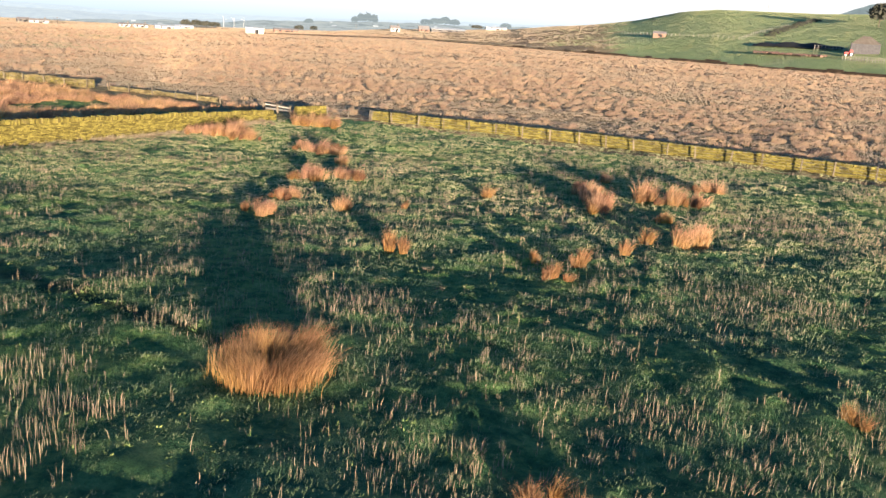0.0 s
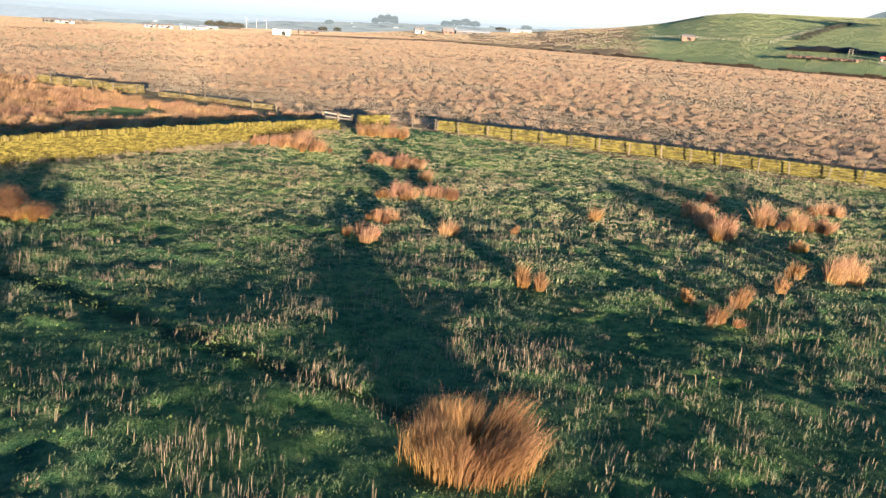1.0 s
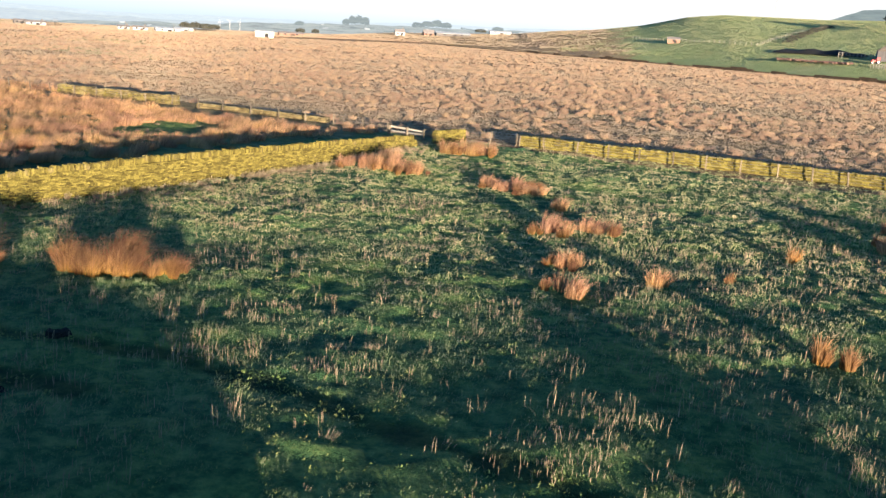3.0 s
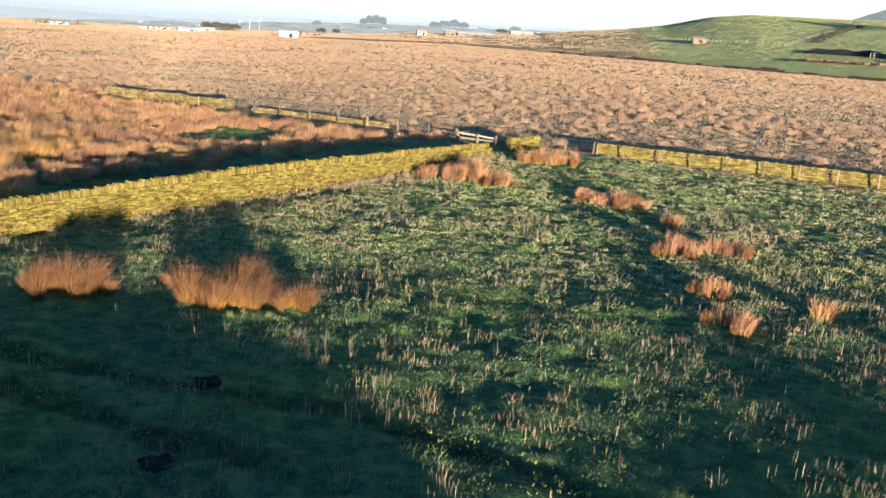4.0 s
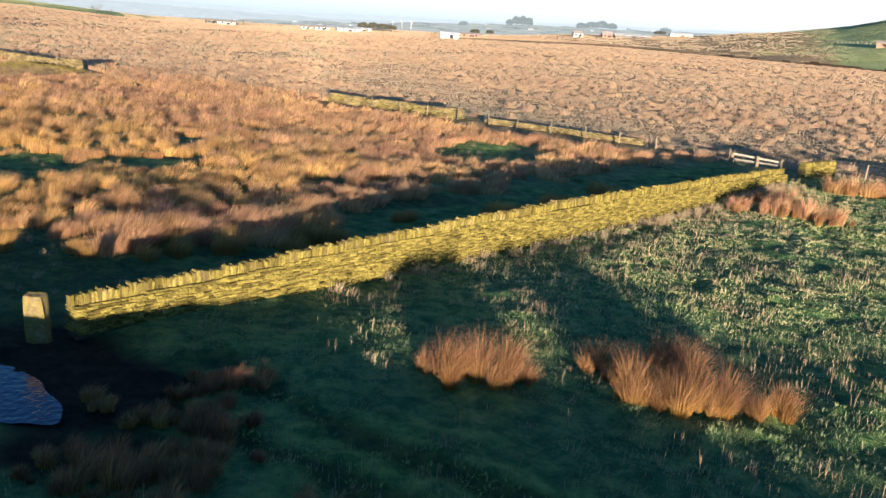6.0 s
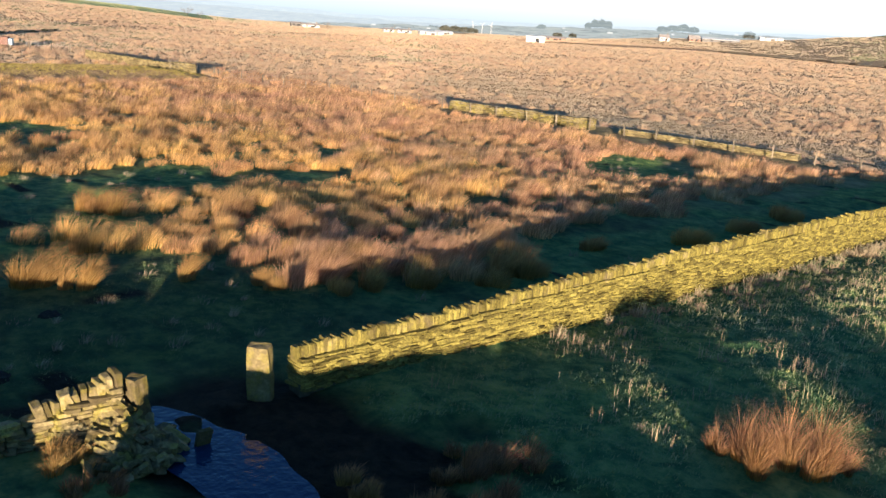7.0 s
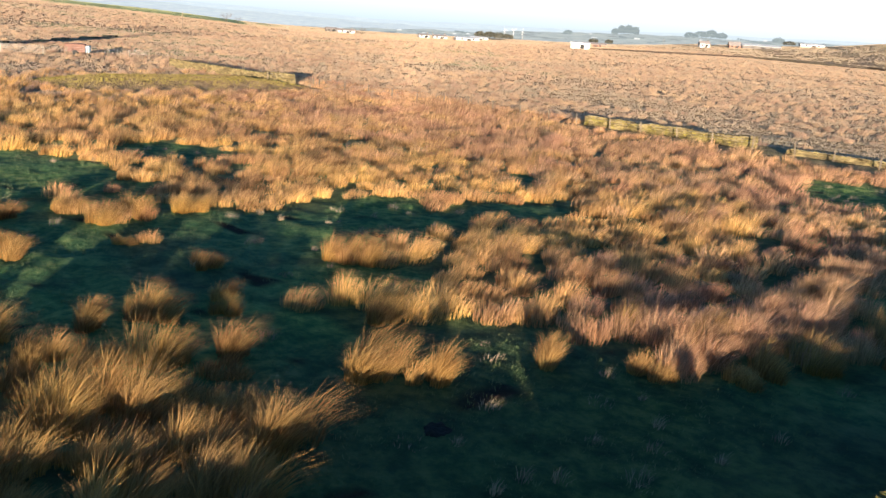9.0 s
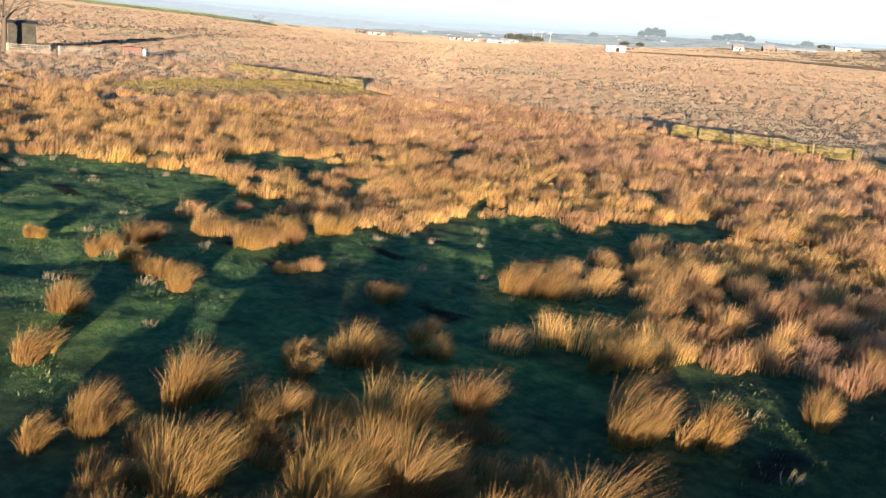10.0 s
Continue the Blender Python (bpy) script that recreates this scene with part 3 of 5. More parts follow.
# ---------------------------------------------------------------- the field's turf, weeds and stalks
DRIFTS = [(-15.7, 11.1, 1.3, 0.6), (-17.9, 12.1, 1.1, 0.6), (-14.1, 9.4, 1.0, 0.65), (-7.6, 13.9, 1.3, 0.45), (-16.5, 21.6, 1.6, 0.45), (-14.9, 22.3, 1.2, 0.4),
          (-5.2, 18.9, 1.0, 0.45), (-7.9, 22.7, 0.8, 0.4), (-23.4, 18.5, 1.5, 0.35), (-11.5, 22.0, 1.1, 0.3), (-18.5, 17.1, 1.0, 0.4), (-36.6, 20.5, 0.8, 0.6),
          (-33.4, 18.8, 1.3, 0.5), (-34.9, 22.3, 1.2, 0.4), (-30.2, 19.9, 1.2, 0.35), (-25.5, 24.1, 0.9, 0.4), (-23.1, 21.2, 1.2, 0.4), (-47.9, 25.2, 0.8, 0.6),
          (-43.8, 30.9, 1.0, 0.45), (-40.1, 19.1, 1.2, 0.4), (-30.5, 15.8, 0.8, 0.45), (-36.2, 34.9, 1.5, 0.35), (-8.5, 46.0, 3.0, 0.35), (-5.2, 31.2, 2.4, 0.35), (-3.1, 44.5, 3.2, 0.35)]


def build_field():
    x, y = scatter(-55, 8, 6, 68.5, 0.28)
    d = moor_range(x, y)
    n = vnoise(x, y, 0.9, 51) * 0.6 + vnoise(x, y, 3.5, 52) * 0.4
    keep = in_field(x, y) & (trod(x, y) < 0.4) & (n > 0.33) & (y > 5 + 0.12 * (-x - 20)) & (track(x, y) < 0.5) & (rng.uniform(0, 1, len(x)) < np.clip(1.5 - d / 80, 0.6, 1))
    x, y, d, n = x[keep], y[keep], d[keep], n[keep]
    tall = rng.uniform(0.07, 0.15, len(x)) + 0.2 * (n - 0.33)
    # bleached marks the far grass that gets the colour painted paler for sun
    bleached = rng.uniform(0, 1, len(x)) < sstep(23, 42, y + 0.25 * (-x - 25) + 8 * (vnoise(x, y, 5, 55) - 0.5))
    for k, mat, lab in ((~bleached, M_GRASS, "short mossy winter grass in small mounds"), (bleached, M_SUNLITGRASS, "short winter grass on the far side of the pasture, painted paler for sunlight")):
        b, t, ln = tuft_blades(x[k], y[k], np.full(k.sum(), 0.26), tall[k], 9, 0.7)
        blades("field_grass", b, t, ln, rng.uniform(0.013, 0.027, len(b)) * (1 + 1.6 * sstep(14, 45, moor_range(b[:, 0], b[:, 1]))), mat, 1, lab, "grass")
    # thin dead stems standing in drifts
    x, y = scatter(-54, 12, 7, 67, 0.55)
    n = vnoise(x, y, 4.5, 61) * 0.65 + vnoise(x, y, 1.3, 62) * 0.35
    keep = in_field(x, y) & (trod(x, y) < 0.2) & (rng.uniform(0, 1, len(x)) < sstep(0.38, 0.78, n)) & (x > -53.6)
    x, y = x[keep], y[keep]
    b, t, ln = tuft_blades(x, y, rng.uniform(0.2, 0.8, len(x)), rng.uniform(0.16, 0.55, len(x)), 6, 0.16, 0.15)
    blades("dead_stalks", b, t, ln, rng.uniform(0.008, 0.014, len(b)) * (1 + 0.8 * sstep(22, 50, moor_range(b[:, 0], b[:, 1]))), M_STALK, 2, "thin dead weed stalks standing in short grass", "stalks")
    # stouter stems, singly and by twos and threes, some of them broken over
    x, y = scatter(-53.4, 10, 7, 66, 1.15)
    keep = in_field(x, y) & (trod(x, y) < 0.2) & (rng.uniform(0, 1, len(x)) < 0.2 + 0.7 * sstep(0.35, 0.75, vnoise(x, y, 5, 63)))
    x, y = x[keep], y[keep]
    b, t, ln = tuft_blades(x, y, rng.uniform(0.1, 0.7, len(x)), rng.uniform(0.28, 0.68, len(x)), 3, 0.1, 0.1)
    bent = rng.uniform(0, 1, len(b)) < 0.14
    ln[bent] += rng.normal(0, 0.9, (bent.sum(), 2))
    blades("dead_stems", b, t, ln, rng.uniform(0.010, 0.019, len(b)) * (1 + 0.5 * sstep(25, 50, moor_range(b[:, 0], b[:, 1]))), M_STALK, 3, "stout dead weed stems standing singly in the pasture", "stalks")
    # flat leaves and moss that roughen the nearer turf
    x, y = scatter(-54, 6, 7, 36, 0.3)
    n = vnoise(x, y, 0.7, 57) * 0.55 + vnoise(x, y, 2.2, 58) * 0.45
    keep = in_field(x, y) & (trod(x, y) < 0.3) & (n > 0.45) & (moor_range(x, y) < 36)
    x, y = x[keep], y[keep]
    b, t, ln = tuft_blades(x, y, np.full(len(x), 0.22), rng.uniform(0.06, 0.13, len(x)), 6, 1.5, 0.4)
    blades("turf_leaves", b, t, ln, rng.uniform(0.03, 0.06, len(b)), M_LEAF, 2, "flat weed leaves and moss in pasture turf", "turf", tone=np.repeat(rng.uniform(0.1, 0.9, len(x)), 6))
    # drifts where the stems stand thickest: middle, radius, height
    for cx, cy, r, h in DRIFTS:
        n = int(26 * r * r)
        a, q = rng.uniform(0, 6.283, n), r * np.sqrt(rng.uniform(0, 1, n))
        x, y = cx + q * np.cos(a), cy + q * np.sin(a)
        b, t, ln = tuft_blades(x, y, np.full(n, 0.3), np.full(n, h) * rng.uniform(0.5, 1.25, n), 4, 0.14, 0.15)
        blades("stalk_drift", b, t, ln, rng.uniform(0.009, 0.017, len(b)), M_STALK, 2, "thick drift of dead brown weed stalks", "stalks")
    # bleached grass along the long wall's foot
    n = 620
    y = rng.uniform(21, 59, n)
    x = np.interp(y, [WALL_Y0, WALL_Y1], [WALL_X0, WALL_X1]) + 0.55 + rng.gamma(1.6, 0.3, n)
    k = rng.uniform(0, 1, n) < 0.25 + 0.75 * sstep(30, 38, y) * sstep(0.3, 0.5, vnoise(x, y, 2.5, 66))
    x, y = x[k], y[k]
    b, t, ln = tuft_blades(x, y, rng.uniform(0.15, 0.4, len(x)), rng.uniform(0.2, 0.6, len(x)), 26, 0.4, 0.4)
    blades("wall_foot_grass", b, t, ln, rng.uniform(0.015, 0.035, len(b)), M_STALK, 1, "bleached grass standing along a wall's foot", "grass")
    # tussocks of pale grass
    x, y = scatter(-54, 12, 9, 67, 1.9)
    n = vnoise(x, y, 6, 71)
    keep = in_field(x, y) & (trod(x, y) < 0.1) & (rng.uniform(0, 1, len(x)) < 0.15 + 0.55 * sstep(0.45, 0.75, n)) & (x > -53.4)
    x, y = x[keep], y[keep]
    b, t, ln = tuft_blades(x, y, rng.uniform(0.2, 0.6, len(x)), rng.uniform(0.12, 0.36, len(x)), 24, 0.6)
    blades("pale_tussocks", b, t, ln, rng.uniform(0.012, 0.03, len(b)), M_STALK, 1, "pale tussocks of dead grass in the pasture", "grass")


build_field()

# ---------------------------------------------------------------- rush clumps that stand alone: x, y, width, height, tint
FIELD_CLUMPS = [
    (-28.2, 31.3, 1.6, 1.0), (-29.8, 35.3, 1.4, 0.9), (-26.0, 34.8, 1.05, 1.05), (-32.9, 41.0, 1.9, 1.1), (-31.4, 41.9, 1.9, 1.1), (-38.0, 49.4, 2.2, 0.9), (-39.8, 49.6, 2.2, 1.0), (-41.0, 50.0, 1.3, 0.9),
    (-19.4, 28.9, 0.75, 1.0), (-18.5, 29.0, 0.75, 1.05), (-22.2, 42.9, 0.6, 0.95), (-23.7, 36.9, 0.4, 0.65), (-18.7, 47.9, 1.5, 1.2), (-17.4, 46.0, 1.6, 1.2), (-15.9, 43.8, 1.8, 1.35), (-19.2, 52.5, 1.0, 0.9),
    (-15.1, 48.2, 1.6, 1.3), (-13.4, 48.3, 1.9, 1.3), (-12.2, 48.6, 1.3, 1.1), (-12.7, 53.6, 1.9, 0.85), (-12.4, 43.2, 0.9, 0.85), (-11.5, 38.1, 0.8, 0.9)]
SLOPE_CLUMPS = [
    (-11.5, 34.8, 0.6, 0.88), (-10.2, 38.1, 1.0, 1.3), (-9.3, 38.9, 1.1, 1.35), (-9.9, 40.6, 1.2, 0.9), (-12.3, 31.6, 0.75, 1.1), (-12.4, 29.2, 0.7, 0.85), (-11.7, 29.3, 0.45, 0.45), (-14.0, 31.2, 0.6, 0.55),
    (-1.2, 21.5, 0.65, 0.7), (-5.7, 13.7, 1.0, 0.6), (-4.6, 13.9, 0.8, 0.5), (-42.2, 21.6, 2.0, 1.3), (-39.9, 23.4, 1.3, 1.05), (-46.4, 18.8, 1.3, 1.2), (-45.7, 19.5, 1.4, 1.45), (-43.6, 22.6, 1.5, 1.2),
    (-42.6, 23.4, 1.5, 1.4), (-41.1, 22.3, 1.5, 1.45), (-43.2, 24.2, 1.2, 1.1), (-51.3, 49.2, 1.4, 1.1), (-50.1, 49.1, 1.0, 1.2), (-49.2, 49.6, 1.3, 1.25)]
WALL_CLUMPS = [
    (-47.6, 49.9, 1.7, 1.35), (-46.4, 50.2, 1.3, 1.3), (-50.2, 52.6, 2.0, 1.2), (-47.8, 59.9, 1.9, 1.5), (-46.6, 60.6, 1.6, 1.3), (-49.2, 59.4, 1.6, 1.4), (-35.0, 46.4, 1.1, 0.9), (-49.9, 14.3, 1.4, 0.9),
    (-48.6, 13.4, 1.3, 0.9), (-46.6, 11.6, 1.8, 1.15), (-45.2, 10.4, 1.9, 1.2), (-47.4, 9.9, 1.7, 1.1), (-50.4, 14.7, 1.2, 0.65), (-53.6, 8.4, 1.2, 0.6), (-44.0, 12.2, 1.2, 0.8), (-50.8, 11.9, 1.1, 0.7),
    (-47.7, 10.8, 1.7, 0.95), (-48.0, 12.8, 1.4, 0.9), (-46.8, 12.2, 1.3, 0.95), (-49.6, 15.2, 1.2, 0.65), (-48.9, 10.1, 1.3, 0.75), (-49.3, 12.3, 1.2, 0.75)]
GATE_CLUMPS = [      # near the gateway and along the rushes' front
    (-63.3, 15.8, 0.8, 1.0), (-63.9, 20.0, 1.1, 0.94), (-61.5, 17.4, 1.1, 0.68), (-59.8, 18.9, 1.1, 0.64), (-58.9, 25.3, 1.7, 1.15), (-57.8, 25.4, 1.4, 1.1), (-59.5, 22.0, 1.5, 1.15), (-61.4, 19.9, 1.2, 1.05),
    (-60.0, 20.0, 1.3, 0.9), (-59.1, 31.0, 1.3, 0.8), (-57.6, 36.0, 1.8, 0.9), (-57.4, 40.4, 1.9, 0.9), (-57.6, 45.4, 1.7, 0.9), (-58.0, 23.6, 1.2, 0.78), (-54.5, 8.4, 1.3, 0.55), (-62.2, 21.4, 1.3, 1.1), (-68.3, 14.7, 1.0, 1.0)]
BACK_CLUMPS = [      # tall and close, in the long wall's shade
    (-61.3, 18.9, 2.0, 1.25), (-62.3, 20.2, 2.2, 1.3), (-60.8, 21.4, 1.8, 1.2), (-61.4, 24.2, 2.2, 1.25), (-60.9, 26.0, 2.0, 1.2), (-61.8, 28.2, 2.0, 1.15), (-62.6, 31.5, 1.9, 1.1), (-62.4, 35.0, 2.0, 1.1), (-62.0, 38.8, 2.0, 1.1)]
SHADE_CLUMPS = [      # the near group, half in shade
    (-68.4, 8.5, 1.4, 1.40), (-68.7, 3.9, 1.6, 1.52), (-66.8, 6.8, 1.4, 1.46), (-68.2, 10.1, 0.9, 1.12), (-65.7, 12.2, 1.6, 1.40), (-64.4, 12.9, 0.99, 1.22), (-65.5, 8.5, 1.3, 0.81), (-64.9, 8.4, 1.1, 0.85),
    (-65.9, 7.3, 0.81, 0.73), (-66.9, 5.5, 1.2, 1.29), (-64.0, 6.6, 1.3, 1.20), (-64.6, 5.4, 1.2, 1.04), (-64.0, 8.4, 1.6, 1.40), (-62.5, 6.6, 1.4, 1.20), (-67.7, 6.0, 1.3, 1.34), (-65.6, 4.2, 1.4, 1.22), (-66.6, 3.4, 1.4, 1.22),
    (-67.6, 2.4, 1.4, 1.22), (-63.3, 5.0, 1.3, 1.10)]
MOOR_CLUMPS = [      # singly in the turf farther out
    (-78.2, 5.8, 1.1, 0.96), (-80.6, 9.3, 1.7, 0.7), (-78.6, 8.9, 1.0, 1.0), (-81.7, 13.0, 1.0, 1.1), (-82.2, 14.6, 1.2, 1.1), (-82.1, 16.7, 1.4, 1.0), (-72.2, 5.7, 1.7, 1.3), (-71.7, 9.7, 1.5, 1.2), (-72.4, 8.5, 0.6, 0.8),
    (-71.9, 3.7, 1.2, 1.0), (-71.8, 2.6, 0.8, 0.68), (-70.1, 6.4, 1.2, 0.92), (-72.2, 12.3, 0.7, 0.73), (-75.2, 13.3, 1.0, 0.85), (-78.5, 12.4, 0.9, 0.5), (-73.7, 17.6, 1.2, 1.2), (-72.8, 18.1, 1.0, 1.2)]
GROUP_CLUMPS = [      # closing the gaps of the near group
    (-67.4, 5.0, 1.6, 0.62), (-66.4, 5.9, 1.6, 0.59), (-65.4, 6.6, 1.5, 0.56), (-66.2, 7.9, 1.6, 0.56), (-64.9, 7.4, 1.7, 0.62), (-65.2, 5.5, 1.5, 0.56), (-64.2, 5.8, 1.5, 0.56), (-63.2, 6.2, 1.4, 0.56),
    (-69.0, 5.6, 1.5, 0.62), (-69.6, 7.4, 1.4, 0.56), (-63.6, 7.5, 1.6, 0.62), (-67.2, 9.4, 1.2, 0.43), (-66.0, 3.0, 1.6, 0.62), (-64.6, 3.8, 1.6, 0.59), (-70.4, 4.4, 1.4, 0.62), (-69.8, 3.2, 1.5, 0.62)]
FAR_CLUMPS = [
    (-84.3, 10.4, 1.1, 1.1), (-83.4, 8.6, 0.9, 0.8), (-82.3, 9.0, 0.9, 0.85), (-84.0, 12.6, 1.2, 0.85), (-86.3, 7.6, 0.7, 0.63), (-69.2, 2.7, 0.9, 0.6), (-75.9, 3.8, 1.1, 0.97), (-71.6, 8.2, 0.7, 0.9), (-71.0, 11.5, 0.9, 0.75)]


def split_tufts(foot, b, t, ln, w, mat, which, label):
    """One clump whose tufts are meshes of their own."""
    c = tagged(new("rush_clump"), label, "rush clump", "rush clumps")
    c.matrix_world = pose(*foot)
    c.empty_display_size = 0.2
    for q in np.unique(which):
        m = which == q
        blades("tuft", b[m] - np.array(foot), t[m], ln[m], w[m], mat, 3, "", "", "", c, np.full(m.sum(), rng.uniform(0.1, 0.85)))
    return c


def rush_clump(x, y, wide, tall, mat, label):
    """Several tufts grown together, each with its own height and lean."""
    tall *= 1.0 if x < -54 else 0.72 if y < 15.6 and x < -43 else 1.08
    near = x > -56 and y < 28
    n = int((120 + 430 * min(wide, 2.4)) * (1.6 if x < -56 else 2.2 if near else 0.6))
    k = 2 + int(wide * (4.2 if near else 3.4))
    a, q = rng.uniform(0, 6.283, k), wide * (0.43 if near else 0.42 if y < 28 else 0.34) * np.sqrt(rng.uniform(0, 1, k))
    sx, sy = x + q * np.cos(a), y + q * np.sin(a)
    own = rng.normal(0, 0.14, (k, 2)) + np.stack([np.cos(a), np.sin(a)], -1) * (q / wide)[:, None] * 0.5
    high = tall * (rng.uniform(0.45, 1.15, k) if near else rng.uniform(0.6, 1.12, k))
    b, t, ln = tuft_blades(sx, sy, rng.uniform(*((0.12, 0.2) if near else (0.24, 0.36) if x < -56 else (0.17, 0.28)), k) * wide + 0.06, high, n // k, 0.56 if near else 0.34 if x < -56 else 0.36, 1.0 if x < -56 else 0.6 if y < 28 else 0.5)
    ln += np.repeat(own, n // k, axis=0)
    if near:      # loose heads: many short stems among the long ones
        t *= np.where(rng.uniform(0, 1, len(t)) < 0.45, rng.uniform(0.45, 0.85, len(t)), 1.0)
        ln += rng.normal(0, 0.1, ln.shape)
    w = rng.uniform(0.008, 0.017, len(b)) * (0.85 if x < -56 else 0.72 if near else 1.5)
    return split_tufts((x, y, float(height(x, y))), b, t, ln, w, mat, np.repeat(np.arange(k), n // k), label)


for cx, cy, wide, tall in FIELD_CLUMPS + SLOPE_CLUMPS + WALL_CLUMPS:
    rush_clump(cx, cy, wide, tall, M_RING if wide < 0.95 and cx > -30 else M_RUSH if cy > 27 else M_CLUMP, "russet rush clump with golden stems standing in pasture")
    for _ in range(2 if wide > 1.25 else 0):
        a = rng.uniform(0, 6.283)
        rush_clump(cx + wide * 0.62 * math.cos(a), cy + wide * 0.62 * math.sin(a), wide * rng.uniform(0.25, 0.45), tall * rng.uniform(0.45, 0.8), M_CLUMP, "small russet rush tuft beside a larger clump")
for cx, cy, wide, tall in GATE_CLUMPS + SHADE_CLUMPS + GROUP_CLUMPS + MOOR_CLUMPS + FAR_CLUMPS:
    rush_clump(cx, cy, wide, tall, M_GOLD, "golden windblown rush clump at the edge of the moor")
for cx, cy, wide, tall in BACK_CLUMPS:
    rush_clump(cx, cy, wide, tall, M_RUSH, "tall brown rush clump in the shade behind a wall")


def horseshoe_clump():
    """The large clump with a hollow middle, open towards the far side."""
    n = 5200
    a = rng.uniform(radians(-258), radians(92), n)
    r = 0.84 + rng.normal(0, 0.25, n)
    turn = radians(8)
    off = np.stack([np.cos(a + turn), np.sin(a + turn)], -1)
    xy = off * r[:, None] + np.array((-13.7, 15.6))
    z = height(xy[:, 0], xy[:, 1]) + mounds(xy[:, 0], xy[:, 1]) - 0.04
    tall = rng.uniform(0.8, 1.2, n)
    sector = np.floor((a + 9) * 2.6).astype(int)
    lean = off * 0.32 + WIND * rng.uniform(0.1, 0.9, n)[:, None] + rng.normal(0, 0.15, (n, 2)) + rng.normal(0, 0.1, (60, 2))[sector % 60]
    tall *= rng.uniform(0.72, 1.12, 60)[sector % 60] * (0.9 + 0.14 * off[:, 1])
    split_tufts((-13.7, 15.6, float(height(-13.7, 15.6))), np.column_stack([xy, z]), tall, lean, rng.uniform(0.008, 0.015, n), M_RING, sector,
                "large ring-shaped golden rush clump with a hollow middle")


horseshoe_clump()


# ---------------------------------------------------------------- dry-stone walls
def stone_meshes(kind, mats, count, bevel=0.09):
    out = []
    for k in range(count):
        bm = bmesh.new()
        bmesh.ops.create_cube(bm, size=1)
        if bevel:
            bmesh.ops.bevel(bm, geom=bm.edges[:], offset=bevel, segments=1, affect="EDGES")
        for v in bm.verts:
            v.co += Vector(rng.uniform(-0.075, 0.075, 3).tolist())
        me = bpy.data.meshes.new(kind)
        bm.to_mesh(me)
        bm.free()
        me.materials.append(mats)
        out.append(me)
    return out


def wall_line(pts):
    """Length along a bent line -> place and direction."""
    seg = [(Vector(a), Vector(b)) for a, b in zip(pts, pts[1:])]
    total = sum((b - a).length for a, b in seg)

    def at(s):
        for a, b in seg:
            ln = (b - a).length
            if s <= ln or (a, b) == seg[-1]:
                return a + (b - a) * (s / ln), (b - a).normalized()
            s -= ln
    return total, at


def wall_courses(pts, tall, thick, size, course, rough=0.03, ragged=None, batter=0.28):
    """Matrices of the stones of a dry-stone wall, course by course."""
    total, at = wall_line(pts)
    z, out = 0.0, []
    while z < tall - 0.02:
        hgt = course * rng.uniform(0.8, 1.25)
        s = rng.uniform(-size, 0)
        while s < total:
            ln = size * rng.uniform(0.55, 1.6)
            mid = min(max(s + ln / 2, ln / 2), total - ln / 2)
            top = ragged(mid) if ragged else tall
            if z + hgt * 0.6 < top:
                p, d = at(mid)
                yaw = math.degrees(math.atan2(d.y, d.x))
                w = thick * (1.12 - batter * z / tall) + rng.uniform(-rough, rough) * 2
                out.append((mid, z, Matrix.Translation((p.x, p.y, float(height(p.x, p.y)) + z + hgt / 2 + rng.normal(0, 0.006))) @
                            pose(0, rng.uniform(-rough, rough), 0, rng.normal(0, 2), rng.normal(0, 2.5), yaw + rng.normal(0, 3)) @ Matrix.Diagonal((ln * 0.99, w, hgt * 1.02, 1))))
            s += ln
        z += hgt
    return total, at, out


def wall_copes(pts, tall, thick, step, cope, ragged=None, lean=1.5, flat=None, shift=0.0, loose=1.0):
    """Stones set on edge along the top."""
    total, at = wall_line(pts)
    s, out = 0.05, []
    while s < total - 0.05:
        w = step * rng.uniform(0.7, 1.45)
        p, d = at(s + w / 2)
        yaw = math.degrees(math.atan2(d.y, d.x))
        hgt = cope * max(0.4, rng.normal(0.97, 0.11 * loose))
        base = (ragged(s) if ragged else tall) + float(height(p.x, p.y))
        if flat and flat[0] < s < flat[1]:
            w, hgt = w * 3.2, hgt * 0.4
        out.append((s, base, Matrix.Translation((p.x, p.y, base + hgt / 2 - 0.04)) @ pose(0, rng.normal(-shift, 0.018), 0, rng.normal(0, 3 * loose), rng.normal(lean * loose, 4.5 * loose), yaw + rng.normal(0, 6 * loose)) @
                    Matrix.Diagonal((w * 1.04, thick * rng.uniform(0.85, 1.15), hgt, 1))))
        s += w
    return out


def joined_stones(name, mats, material, parent, label="", bevel=0.0):
    """Many stones as one mesh, each an island."""
    shapes = []
    for me in stone_meshes("shape", material, 8, bevel):
        co = np.array([v.co[:] for v in me.vertices])
        shapes.append((co, [list(p.vertices) for p in me.polygons]))
    verts, faces, n = [], [], 0
    for i, m in enumerate(mats):
        co, fs = shapes[i % 8]
        a = np.array(m)
        verts += (co @ a[:3, :3].T + a[:3, 3]).tolist()
        faces += [[q + n for q in f] for f in fs]
        n += len(co)
    ob = link_mesh(name, verts, faces, material, parent, label)
    ob["kind"] = "stuff"
    return ob


